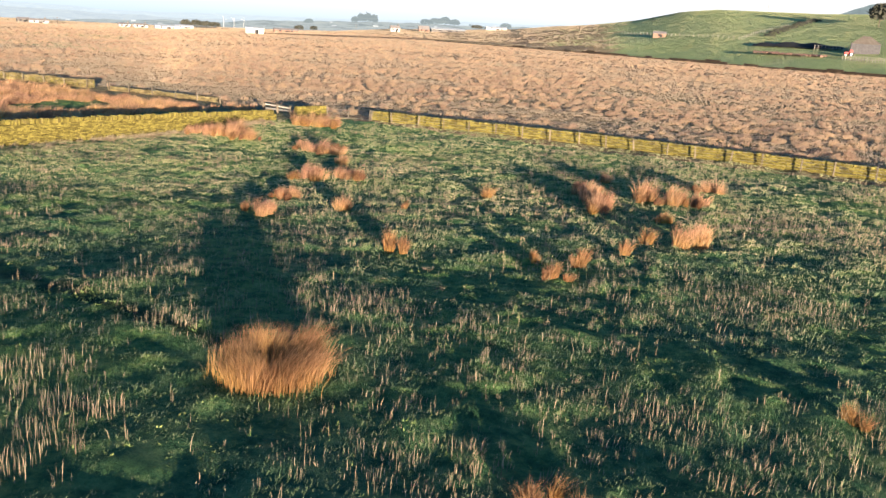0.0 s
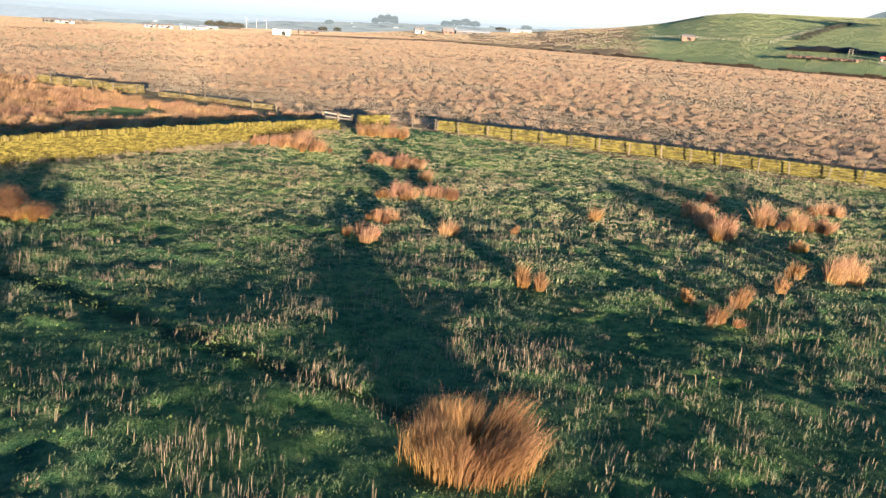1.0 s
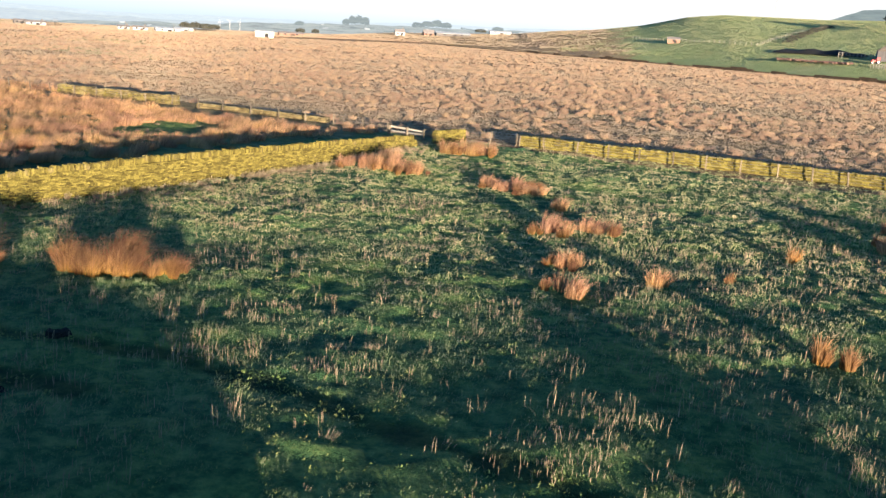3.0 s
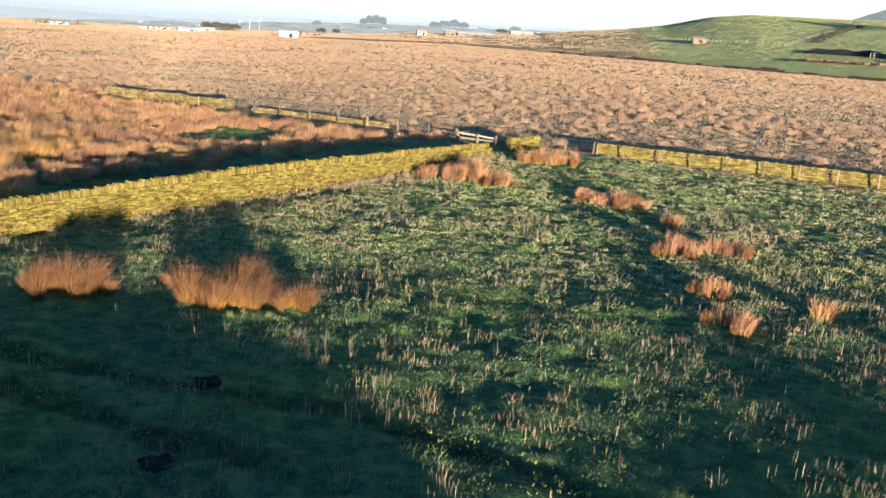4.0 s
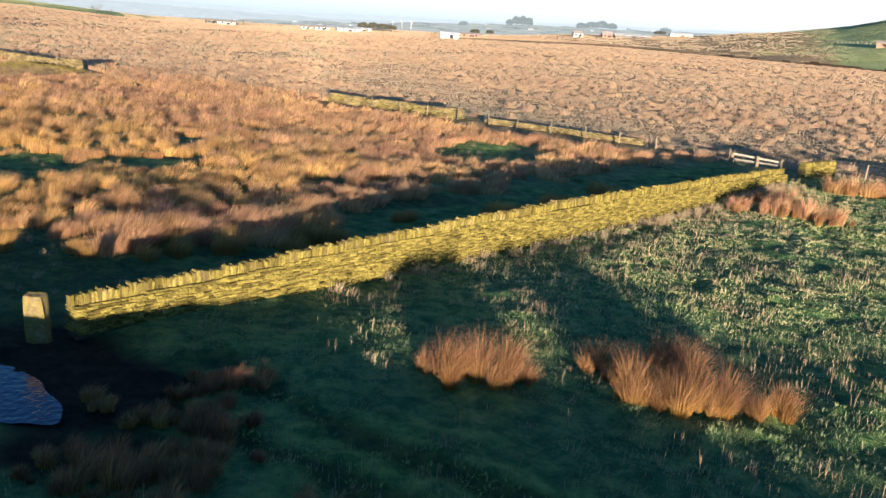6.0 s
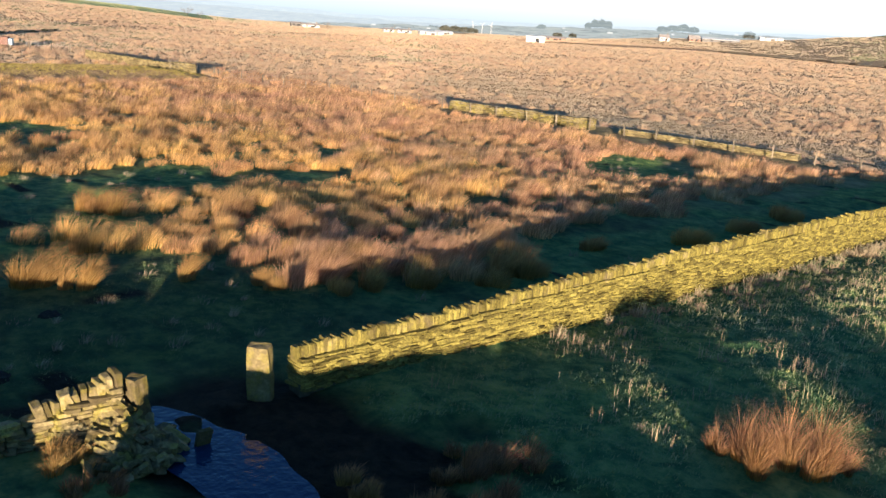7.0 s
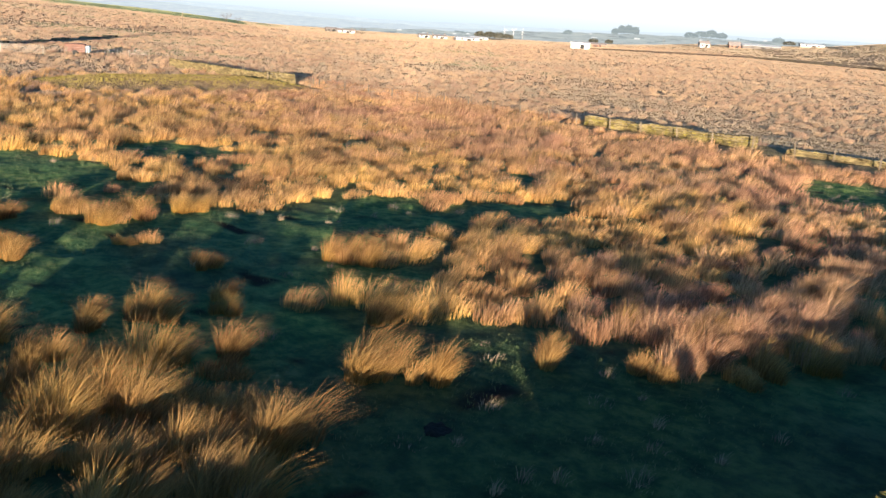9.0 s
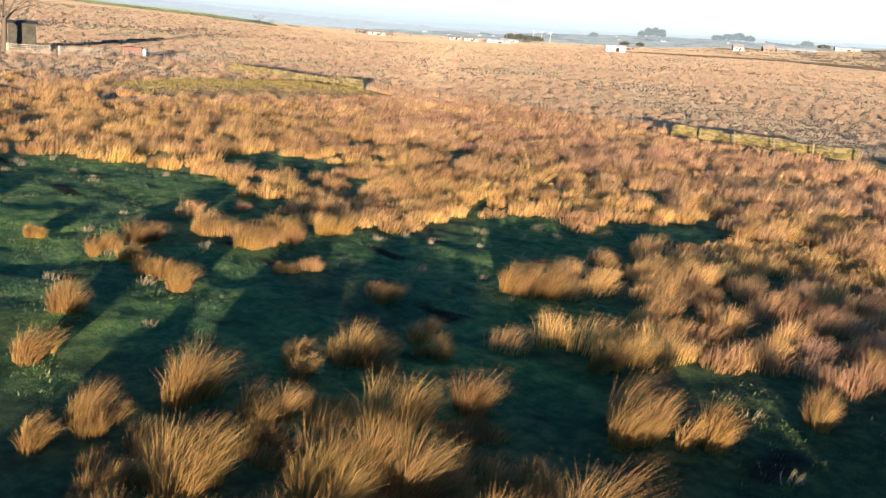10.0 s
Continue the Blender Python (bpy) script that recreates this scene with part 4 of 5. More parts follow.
def hearting(pts, tall, thick, parent):
    """The dark rubble core, well inside the faces."""
    bm = bmesh.new()
    for a, b in zip(pts, pts[1:]):
        a, b = Vector(a), Vector(b)
        d = b - a
        n = max(1, int(d.length / 3))
        for k in range(n):
            p = a + d * ((k + 0.5) / n)
            box(bm, d.length / n * 0.995, thick * 0.72, tall + 0.3, Matrix.Translation((p.x, p.y, float(height(p.x, p.y)) - 0.3)) @ pose(0, 0, 0, 0, 0, math.degrees(math.atan2(d.y, d.x))))
    return part("hearting", bm, M_CORE, parent, "dark rubble core")


LATER = []          # single stones, made last


def dry_wall(pts, tall, thick, label, size, course, material, cope_mat, piece=None, cope_piece=None, near=None, cope=0.26, cope_step=0.12, ragged=None, name="dry_stone_wall", core=None, flat=None, batter=0.28, cope_deep=None, cope_shift=0.0, loose=1.0, pieces="stones"):
    w = tagged(new(name), label, "wall", kind="")
    hearting(pts, core or tall - 0.12, thick, w)
    total, at, stones = wall_courses(pts, tall, thick, size, course, ragged=ragged, batter=batter)
    copes = wall_copes(pts, tall, cope_deep or thick * 0.9, cope_step, cope, ragged, 1.5, flat, cope_shift, loose) if cope else []
    if near:
        LATER.append(("stone", [m for s, z, m in stones if near[0] <= s <= near[1] and z > near[2]], piece, w))
        LATER.append(("coping_stone", [m for s, z, m in copes if near[0] <= s <= near[3]], cope_piece, w))
        stones = [q for q in stones if not (near[0] <= q[0] <= near[1] and q[1] > near[2])]
        copes = [q for q in copes if not near[0] <= q[0] <= near[3]]
    joined_stones(pieces, [m for s, z, m in stones], material, w, "coursed gritstone furred with moss" if pieces == "stones" else "")
    if copes:
        joined_stones("coping", [m for s, z, m in copes], cope_mat, w, "upright coping stones")
    return w


LONG_WALL = [(-55.0, 13.65), (-54.5, 24.0), (-54.0, 33.0), (-53.4, 46.0), (-52.8, 60.2)]


def long_wall_top(s):
    """Height of the courses over the ground: low at the gateway, highest in the hollow."""
    y = 13.65 + s * 0.998
    x = np.interp(y, [q[1] for q in LONG_WALL], [q[0] for q in LONG_WALL])
    top = np.interp(y, [13, 18, 22, 30, 34, 38, 44, 50, 56, 61], [0.62, 0.66, 0.74, 0.84, 0.86, 0.82, 0.72, 0.62, 0.5, 0.34])
    return float(top - height(x, y)) - 0.27 + 0.02 * math.sin(s * 0.9) + 0.015 * math.sin(s * 2.7)


dry_wall(LONG_WALL, 1.3, 0.62,
         "long dry-stone wall thick with yellow-green moss, upright copings", 0.25, 0.068, M_MOSSY, M_COPE, M_MOSSY_P, M_COPE_P, near=(0, 3.6, -1, 18), cope=0.32, cope_step=0.085, ragged=long_wall_top, core=0.5, batter=0.5, cope_deep=0.26, cope_shift=0.07)


def tumbled_top(s):
    # the last term raises the unseen south end to shade the rushes beyond
    return 0.94 - 0.42 * float(sstep(0.5, 1.7, s)) + 0.16 * float(sstep(2.7, 3.6, s)) - 0.08 * abs(math.sin(2.1 * s)) + 0.35 * float(sstep(4.8, 7.5, s))


dry_wall([(-55.45, 9.75), (-55.9, 7.2), (-56.6, 1.0), (-57.6, -9.0), (-58.6, -24.0)], 1.4, 0.5,
         "broken dry-stone wall beside the gateway, stones slipped", 0.28, 0.075, M_STONE, M_STONE, M_STONE_P, M_STONE_P, near=(0, 4.0, -1, 5.0), cope=0.26, cope_step=0.12, ragged=tumbled_top, core=0.12, flat=(1.5, 2.4), cope_deep=0.36, loose=1.7)
# unseen wall added to cast shade; its top is shaped to the shadow edge
dry_wall([(-56.2, 4.6), (-44.0, 5.2), (-31.0, 4.4), (-8.0, 3.0)], 1.45, 0.5,
         "unseen dry-stone wall added along the near side to shade the pasture", 0.4, 0.12, M_STONE, M_STONE, cope=0.24, core=0.3,
         ragged=lambda s: float(np.interp(s, [0, 2.7, 3.0, 3.8, 4.2, 6.0, 6.5, 6.85, 7.3, 9, 12, 20, 23, 26, 29, 35, 37.7, 39, 40, 41.5, 43], [0.28, 0.28, 0.74, 0.74, 0.3, 0.3, 0.42, 0.95, 1.12, 1.1, 1.02, 1.04, 1.1, 1.18, 1.24, 1.12, 0.98, 0.8, 0.42, 0.2, 0.1])) + 0.04 * math.sin(s) + 0.04 * math.sin(2.7 * s))
dry_wall(FAR_WALL, 0.80, 0.5, "low dry-stone wall with yellow moss behind a wire fence", 0.4, 0.11, M_MOSSY, M_COPE, cope=0.2, cope_step=0.22)
dry_wall([(-52.4, 62.6), (-51.4, 65.6)], 0.9, 0.55, "short mossy end of dry-stone wall by a timber gate", 0.36, 0.09, M_MOSSY, M_COPE, cope=0.22)
dry_wall([(-97.8, 63.2), (-90.2, 64.4), (-83.0, 65.2)], 0.82, 0.6, "sunken length of old stone wall on the moor", 0.4, 0.11, M_OLDMOSS, M_OLD, cope=0.16, cope_step=0.25, ragged=lambda s: 0.74 + 0.06 * math.sin(s) + 0.05 * math.sin(2.3 * s))
dry_wall([(-80.5, 65.4), (-74.0, 66.2), (-66.0, 66.8)], 0.4, 0.6, "tumbled remains of a wall under a fence", 0.4, 0.11, M_OLD, M_OLD, cope=0.1, cope_step=0.3)
dry_wall([(-131.0, 55.8), (-142.0, 55.6), (-156.0, 55.0)], 0.85, 0.6, "old stone wall running off across the moor", 0.5, 0.14, M_OLD, M_OLD, cope=0.2, cope_step=0.3)
dry_wall([(20.0, 324.0), (-30.0, 345.0), (-150.0, 393.0), (-270.0, 444.0)], 2.2, 1.2, "dark tumbled peat bank along the moor's far edge", 2.6, 0.5, M_HEDGE, M_HEDGE, cope=0, ragged=lambda s: 1.0 + 0.35 * math.sin(s * 0.11) + 0.25 * math.sin(s * 0.37) - 0.8 * float(sstep(190, 300, s)), core=0.6, cope_step=1, name="peat_bank", pieces="turf_rubble")
dry_wall([(-196.0, 44.0), (-201.0, 55.0), (-216.0, 66.0), (-233.0, 83.0)], 1.0, 1.2, "dark ditch bank winding over rough grazing", 1.6, 0.35, M_OLDMOSS, M_OLDMOSS, cope=0, ragged=lambda s: 0.2 + 0.15 * math.sin(s * 0.5), core=0.1, name="peat_bank", pieces="turf_rubble")


def tumbled_heap():
    """Stones slipped out of the broken wall's end, spread over the mud at its foot."""
    ms = []
    for k in range(170):
        a = rng.uniform(0, 1) ** 0.75
        side = rng.normal(0, 0.3 + 0.12 * a)
        x, y = -55.45 + 1.75 * a, 9.7 - 0.25 * a + side
        h = rng.uniform(0.05, 0.12)
        up = 0.72 * (1 - a) ** 1.1 * max(0.0, 1 - abs(side) * 1.3) * rng.uniform(0.5, 1)
        ms.append(Matrix.Translation((x, y, float(height(x, y)) - 0.04 + h * 0.4 + up)) @
                  pose(0, 0, 0, rng.normal(0, 26), rng.normal(16, 26), rng.uniform(0, 180)) @ Matrix.Diagonal((rng.uniform(0.25, 0.58), rng.uniform(0.16, 0.36), h, 1)))
    heap = tagged(new("stone_heap"), "gritstones slipped from the broken wall, lying in a heap", "stones")
    LATER.append(("stone", ms, M_STONE_P, heap))


tumbled_heap()


def gate_stoop(x, y, tall, wide, deep, yaw, label):
    bm = bmesh.new()
    box(bm, wide, deep, tall + 0.2, Matrix.Translation((0, 0, -0.2)))
    bmesh.ops.subdivide_edges(bm, edges=bm.edges[:], cuts=4, use_grid_fill=True)
    for v in bm.verts:
        k = 0.93 if v.co.z > tall - 0.05 else 1.0
        n = noise.noise_vector(v.co * 3.1) * 0.045 + noise.noise_vector(v.co * 9.0) * 0.02
        v.co = Vector((v.co.x * k, v.co.y * k, v.co.z)) + n
    ob = part("gate_stoop", bm, M_STONE_P, None)
    ob.matrix_world = pose(x, y, float(height(x, y)), 1.5, -2, yaw)
    return tagged(ob, label, "gatepost", group="gateway stones")


gate_stoop(-55.18, 12.87, 1.16, 0.50, 0.32, 40, "tall squared gritstone gatepost, weathered and lichened")
gate_stoop(-55.35, 10.05, 1.06, 0.36, 0.32, 20, "squared gritstone gatepost at the end of the broken wall")


# ---------------------------------------------------------------- fences, gates
def fence(pts, gap, tall, label, wires=4, jitter=0.25, size=0.095, timber=None):
    f = tagged(new("wire_fence"), label, "fence")
    total, at = wall_line(pts)
    n = max(2, int(total / gap) + 1)
    tops, mesh = [], [one_box(size, size, tall + 0.3, Matrix.Translation((0, 0, -0.3)), 0.012)]
    me = bpy.data.meshes.new("post")
    mesh[0].to_mesh(me)
    mesh[0].free()
    me.materials.append(timber or M_POST)
    for k in range(n):
        p, d = at(min(total, max(0, k * total / (n - 1) + rng.normal(0, jitter * 0.4))))
        z = float(height(p.x, p.y))
        ob = new("post", me)
        ob.parent = f
        ob.matrix_world = pose(p.x, p.y, z, rng.normal(0, 2.5), rng.normal(0, 2.5), rng.uniform(0, 90)) @ Matrix.Diagonal((1, 1, rng.uniform(0.9, 1.06), 1))
        tops.append(Vector((p.x, p.y, z)))
    for w in range(wires):
        bm = bmesh.new()
        h = tall * (0.95 - 0.2 * w)
        for a, b in zip(tops, tops[1:]):
            d = b - a
            m = Matrix.Translation((a + b) / 2 + Vector((0.05, -0.05, h - 0.015))) @ d.to_track_quat("X", "Z").to_matrix().to_4x4()
            box(bm, d.length, 0.010, 0.010, m)
        part("wire", bm, M_WIRE, f)
    return f


fence([(-47.0, 66.6), (-28.8, 68.4), (-5.0, 67.8), (24.0, 66.4)], 2.45, 1.05, "wire fence on pale wooden posts along a mossy wall")
fence([(-51.7, 66.3), (-47.2, 66.8)], 2.2, 1.1, "short wire fence closing the pasture corner", 6)
fence([(-58.2, 64.8), (-61.2, 65.3), (-70.0, 65.4), (-82.0, 64.4), (-97.8, 62.4), (-112.0, 61.6), (-127.0, 58.2), (-134.0, 54.6)], 3.0, 1.05, "old wire fence on grey posts across the moor", 3)
fence([(-131.0, 58.5), (-146.0, 59.0), (-168.0, 58.0)], 3.5, 1.0, "old fence beside a moorland wall", 3)


def timber_rail_gate():
    g = tagged(new("rail_gate"), "low gate of rough timber rails in the field corner", "gate")
    a, b = Vector((-58.0, 64.7, float(height(-58, 64.7)))), Vector((-54.3, 64.2, float(height(-54.3, 64.2))))
    d = b - a
    yaw = math.degrees(math.atan2(d.y, d.x))
    for s, t in ((0.0, 0.85), (0.52, 0.9), (1.0, 0.95)):
        p = a + d * s
        part("post", one_box(0.15, 0.15, t + 0.2, Matrix.Translation(p - Vector((0, 0, 0.3))) @ pose(0, 0, 0, 0, 0, yaw), 0.02), M_POST, g)
    for h in (0.26, 0.56):
        m = Matrix.Translation((a + b) / 2 + Vector((0.06, 0.12, h))) @ pose(0, 0, 0, 0, rng.normal(0, 1), yaw)
        part("rail", one_box(d.length, 0.06, 0.14, m, 0.01), M_PALEPOST, g)
    return g


timber_rail_gate()


# ---------------------------------------------------------------- standing water in the gateway
def puddle():
    n, verts = 80, []
    for k in range(n):
        a = 2 * math.pi * k / n
        r = 1 + 0.13 * math.sin(2 * a + 1) + 0.06 * math.sin(5 * a) + 0.025 * math.sin(11 * a)
        verts.append((-53.4 + 2.45 * r * math.cos(a), 10.65 + 1.1 * r * math.sin(a), 0))
    z = float(np.mean([height(v[0], v[1]) + mounds(np.array(v[0]), np.array(v[1])) for v in verts])) - 0.08
    ob = link_mesh("puddle", [(x, y, z) for x, y, _ in verts], [list(range(n))], M_WATER)
    return tagged(ob, "still muddy puddle in the trodden gateway", "puddle", kind="structure")


puddle()


def molehill(x, y, r):
    """A low heap of crumbled soil."""
    bm = bmesh.new()
    bmesh.ops.create_icosphere(bm, subdivisions=3, radius=1)
    for v in bm.verts:
        n = noise.noise_vector(v.co * 1.7 + Vector((x, y, 0))) * 0.34 + noise.noise_vector(v.co * 6.0) * 0.16
        v.co = Vector((v.co.x * r, v.co.y * r, v.co.z * r * 0.24)) + n * r
    ob = part("molehill", bm, M_SOIL, None)
    ob.matrix_world = pose(x, y, float(height(x, y) + mounds(np.array(x), np.array(y))), 0, 0, 0)
    return tagged(ob, "low heap of dark crumbled earth in the turf", "molehill", group="molehills")


M_SOIL = plain("dark_soil", [(0.3, (0.008, 0.007, 0.006)), (0.7, (0.03, 0.022, 0.016))], 14, 0.95, 0.03)
for mx, my, mr in ((-59.3, 8.7, 0.36), (-60.8, 8.0, 0.3), (-37.45, 16.85, 0.34), (-35.3, 13.4, 0.34), (-62.4, 11.2, 0.26)):
    molehill(mx, my, mr)


# ---------------------------------------------------------------- far buildings, trees, hills
M_SHEDSTONE = plain("grey_barn_stone", [(0.3, (0.06, 0.056, 0.06)), (0.7, (0.115, 0.108, 0.112))], 1.2)
M_BARNROOF = plain("stone_slates", [(0.3, (0.11, 0.088, 0.07)), (0.7, (0.20, 0.165, 0.13))], 1.0)


def polar(az, r):
    x, y = r * math.cos(radians(az)), r * math.sin(radians(az))
    return x, y, float(height(x, y))


def gable(bm, L, W, h, rise, over=0.3, thick=0.15):
    """Two roof slopes with thickness."""
    for s in (-1, 1):
        ang = math.degrees(math.atan2(rise, W / 2))
        ln = math.hypot(rise, W / 2) + over
        m = Matrix.Translation((0, s * (W / 4 + over * 0.3), h + rise / 2 - 0.02)) @ pose(0, 0, 0, -s * ang, 0, 0)
        box(bm, L + 2 * over, ln, thick, m)


def building(name, at, yaw, L, W, h, rise, wall_mat, roof_mat, label, doors=1, windows=3, chimney=False, hip=False):
    b = thing(name, at, label, "building", yaw)
    bm = bmesh.new()
    box(bm, L, W, h + 0.5, Matrix.Translation((0, 0, -0.5)))
    for s in () if hip else (-1, 1):
        x = s * (L / 2 - 0.15)
        vs = [bm.verts.new(c) for c in ((x - 0.15, -W / 2, h), (x - 0.15, W / 2, h), (x - 0.15, 0, h + rise), (x + 0.15, -W / 2, h), (x + 0.15, W / 2, h), (x + 0.15, 0, h + rise))]
        for f in ((0, 1, 2), (5, 4, 3), (0, 3, 4, 1), (1, 4, 5, 2), (2, 5, 3, 0)):
            bm.faces.new([vs[i] for i in f])
    part("wall", bm, wall_mat, b)
    bm = bmesh.new()
    if hip:
        a, c, q = L / 2 + 0.3, W / 2 + 0.3, L * 0.12
        vs = [bm.verts.new(v) for v in ((-a, -c, h), (a, -c, h), (a, c, h), (-a, c, h), (-q, 0, h + rise), (q, 0, h + rise))]
        for f in ((0, 1, 5, 4), (1, 2, 5), (2, 3, 4, 5), (3, 0, 4), (3, 2, 1, 0)):
            bm.faces.new([vs[i] for i in f])
    else:
        gable(bm, L, W, h, rise)
    roof = part("roof", bm, roof_mat, b)
    if chimney:
        part("chimney", one_box(0.8, 0.6, 1.4, Matrix.Translation((L * 0.35, 0, h + rise - 0.3))), M_FARSTONE, roof)
    for k in range(windows):
        x = -L / 2 + (k + 0.5) * L / windows
        part("window", one_box(min(1.2, L / windows * 0.5), 0.1, 1.1, Matrix.Translation((x, -W / 2 - 0.02, h * 0.35))), M_DARK, b)
    for k in range(doors):
        x = -L / 2 + (k + 1) * L / (doors + 1) + 0.9
        part("door", one_box(min(2.6, L * 0.2), 0.12, min(2.4, h * 0.75), Matrix.Translation((x, -W / 2 - 0.03, 0))), M_DARK, b)
    return b


def limb(bm, a, b, r0, r1, sides=6):
    d = (b - a)
    q = d.to_track_quat("Z", "Y").to_matrix()
    ring = lambda c, r: [bm.verts.new(c + q @ Vector((r * math.cos(2 * math.pi * k / sides), r * math.sin(2 * math.pi * k / sides), 0))) for k in range(sides)]
    u, v = ring(a, r0), ring(b, r1)
    for k in range(sides):
        bm.faces.new((u[k], u[(k + 1) % sides], v[(k + 1) % sides], v[k]))


def tree(at, tall, wide, seed, label, bushy=False, fine=True):
    r = random.Random(seed)
    t = thing("tree", at, label, "tree")
    bm, tw = bmesh.new(), bmesh.new()
    lean = Vector((r.uniform(-0.1, 0.1), r.uniform(-0.1, 0.1), 1))
    fork = lean * tall * 0.32
    limb(bm, Vector((0, 0, -0.3)), fork, tall * 0.028, tall * 0.02, 8)

    def grow(p, d, ln, rad, depth):
        q = p + d * ln
        limb(bm if depth < 2 else tw, p, q, rad, rad * 0.6, 6 if depth < 2 else 3)
        if depth == (4 if fine else 3):
            return
        for _ in range(r.choice((3, 3, 4))):
            nd = (d + Vector((r.gauss(0, 0.6), r.gauss(0, 0.6), r.gauss(0.1, 0.35)))).normalized()
            grow(q if r.random() < 0.6 else p + d * ln * r.uniform(0.5, 1), nd, ln * r.uniform(0.6, 0.85), rad * 0.55, depth + 1)

    for k in range(5):
        a = 2 * math.pi * k / 5 + r.uniform(-0.4, 0.4)
        d = Vector((math.cos(a) * wide / tall * 1.1, math.sin(a) * wide / tall * 1.1, r.uniform(0.7, 1.1))).normalized()
        grow(fork * r.uniform(0.75, 1), d, tall * 0.24, tall * 0.012, 1)
    part("trunk", bm, M_BARK, t)
    if bushy:
        for _ in range(520):
            a, e, q = r.uniform(0, 6.283), r.uniform(-0.6, 1), r.uniform(0.35, 1) ** 0.5
            c = Vector((math.cos(a) * math.sqrt(max(0, 1 - e * e)) * wide / 2 * q, math.sin(a) * math.sqrt(max(0, 1 - e * e)) * wide / 2 * q, tall * 0.6 + e * tall * 0.4 * q))
            s = tall * 0.06 * r.uniform(0.5, 1.2)
            vs = [tw.verts.new(c + Vector((r.gauss(0, s), r.gauss(0, s), r.gauss(0, s)))) for _ in range(4)]
            for f in ((0, 1, 2), (0, 2, 3), (0, 3, 1)):
                tw.faces.new([vs[i] for i in f])
    part("crown", tw, M_CONIFER if bushy else M_TWIG, t)
    return t


# --- white shed, farms and houses along the moor's far rim
building("shed", (-300, 328, float(height(-300, 328))), 42, 8.4, 4, 2.6, 0.3, M_WHITE, M_SHEET, "white-clad flat shed on the far moor", 1, 0)
for az, r, L, W, h, rise, mats, lab in (
        (130.6, 560, 14, 5, 1.4, 0.9, (M_BRICK, M_SLATE), "long low brick farm building"),
        (123.9, 620, 6, 5, 2.2, 1.6, (M_WHITE, M_SLATE), "white farmhouse with a slate roof"),
        (122.1, 640, 7, 6, 1.6, 2.2, (M_BRICK, M_SLATE), "brick barn with a steep roof"),
        (120.6, 650, 24, 8, 1.6, 1.0, (M_FARSTONE, M_SHEET), "long farm shed with a pale sheet roof"),
        (137.6, 620, 15, 6, 1.7, 0.7, (M_WHITE, M_SHEET), "white farm shed on the skyline"),
        (139.1, 640, 9, 5, 1.7, 0.9, (M_WHITE, M_SLATE), "white cottage on the skyline"),
        (140.0, 650, 7, 5, 1.6, 0.9, (M_WHITE, M_SLATE), "white cottage on the skyline"),
        (144.6, 640, 11, 5, 1.6, 1.0, (M_WHITE, M_SLATE), "white farmhouse among bare trees"),
        (145.4, 650, 7, 5, 1.8, 1.0, (M_FARSTONE, M_SLATE), "stone farm outbuilding among bare trees"),
        (136.6, 680, 12, 6, 1.5, 0.8, (M_WHITE, M_SHEET), "low white shed on the skyline"),
        (117.6, 700, 16, 6, 1.4, 0.8, (M_WHITE, M_SHEET), "low white shed on the skyline")):
    x, y, z = polar(az, r)
    building("farm_building", (x, y, z), az - 90 + 8, L, W, h, rise, *mats, lab, 1, 2, "house" in lab or "cottage" in lab)

building("ruin", (-154, 485, float(height(-154, 485))), 14, 6.5, 4, 1.9, 1.1, M_BRICK, M_SLATE, "small brick field barn below the hill", 1, 1)
bx, by, bz = polar(96.1, 414)
building("stone_barn", (bx, by, bz), 8, 11.0, 8.5, 3.6, 3.2, M_SHEDSTONE, M_BARNROOF, "large stone barn with a hipped slate roof", 0, 0, hip=True)


def shadow_mound():
    """A long low black mound standing in for the shadow by the barn, rounded across and sagging along its top."""
    n, m, verts, faces = 30, 8, [], []
    for k in range(n + 1):
        x, y, z = polar(101.9 - 4.7 * k / n, 452 - 24 * k / n)
        h = (1.7 + 0.4 * math.sin(k * 0.7)) * math.sin(math.pi * min(1, (k + 0.4) / n)) ** 0.4
        for j in range(m + 1):
            u = j / m * 2 - 1
            verts.append((x + 1.5 * u, y + 6 * u, z - 0.4 + (h + 0.4) * math.sqrt(max(0, 1 - u * u)) + 0.1 * math.sin(3 * k + j)))
    for k in range(n):
        for j in range(m):
            a = k * (m + 1) + j
            faces.append((a, a + 1, a + m + 2, a + m + 1))
    ob = link_mesh("shadow_mound", verts, faces, M_DARK, smooth=True)
    return tagged(ob, "long low black mound standing in for shadow beside a barn", "silage clamp")


shadow_mound()


def pale_rails(at, yaw, L, tall, n, label):
    f = thing("rail_fence", at, label, "fence", yaw)
    for k in range(n + 1):
        part("post", one_box(0.18, 0.18, tall, Matrix.Translation((-L / 2 + L * k / n, 0, -0.1))), M_PALEPOST, f)
    for h in (tall * 0.95, tall * 0.5):
        part("rail", one_box(L, 0.08, 0.14, Matrix.Translation((0, 0, h - 0.15))), M_PALEPOST, f)
    return f


x, y, z = -56.5, 418.0, float(height(-56.5, 418.0))
pale_rails((x, y, z), -13, 17, 2.2, 11, "pale cattle-pen fence beside a stone barn")
x, y, z = -41.0, 387.5, float(height(-41.0, 387.5))
pale_rails((x, y, z), -23, 18, 1.9, 16, "row of pale stakes below a stone barn")


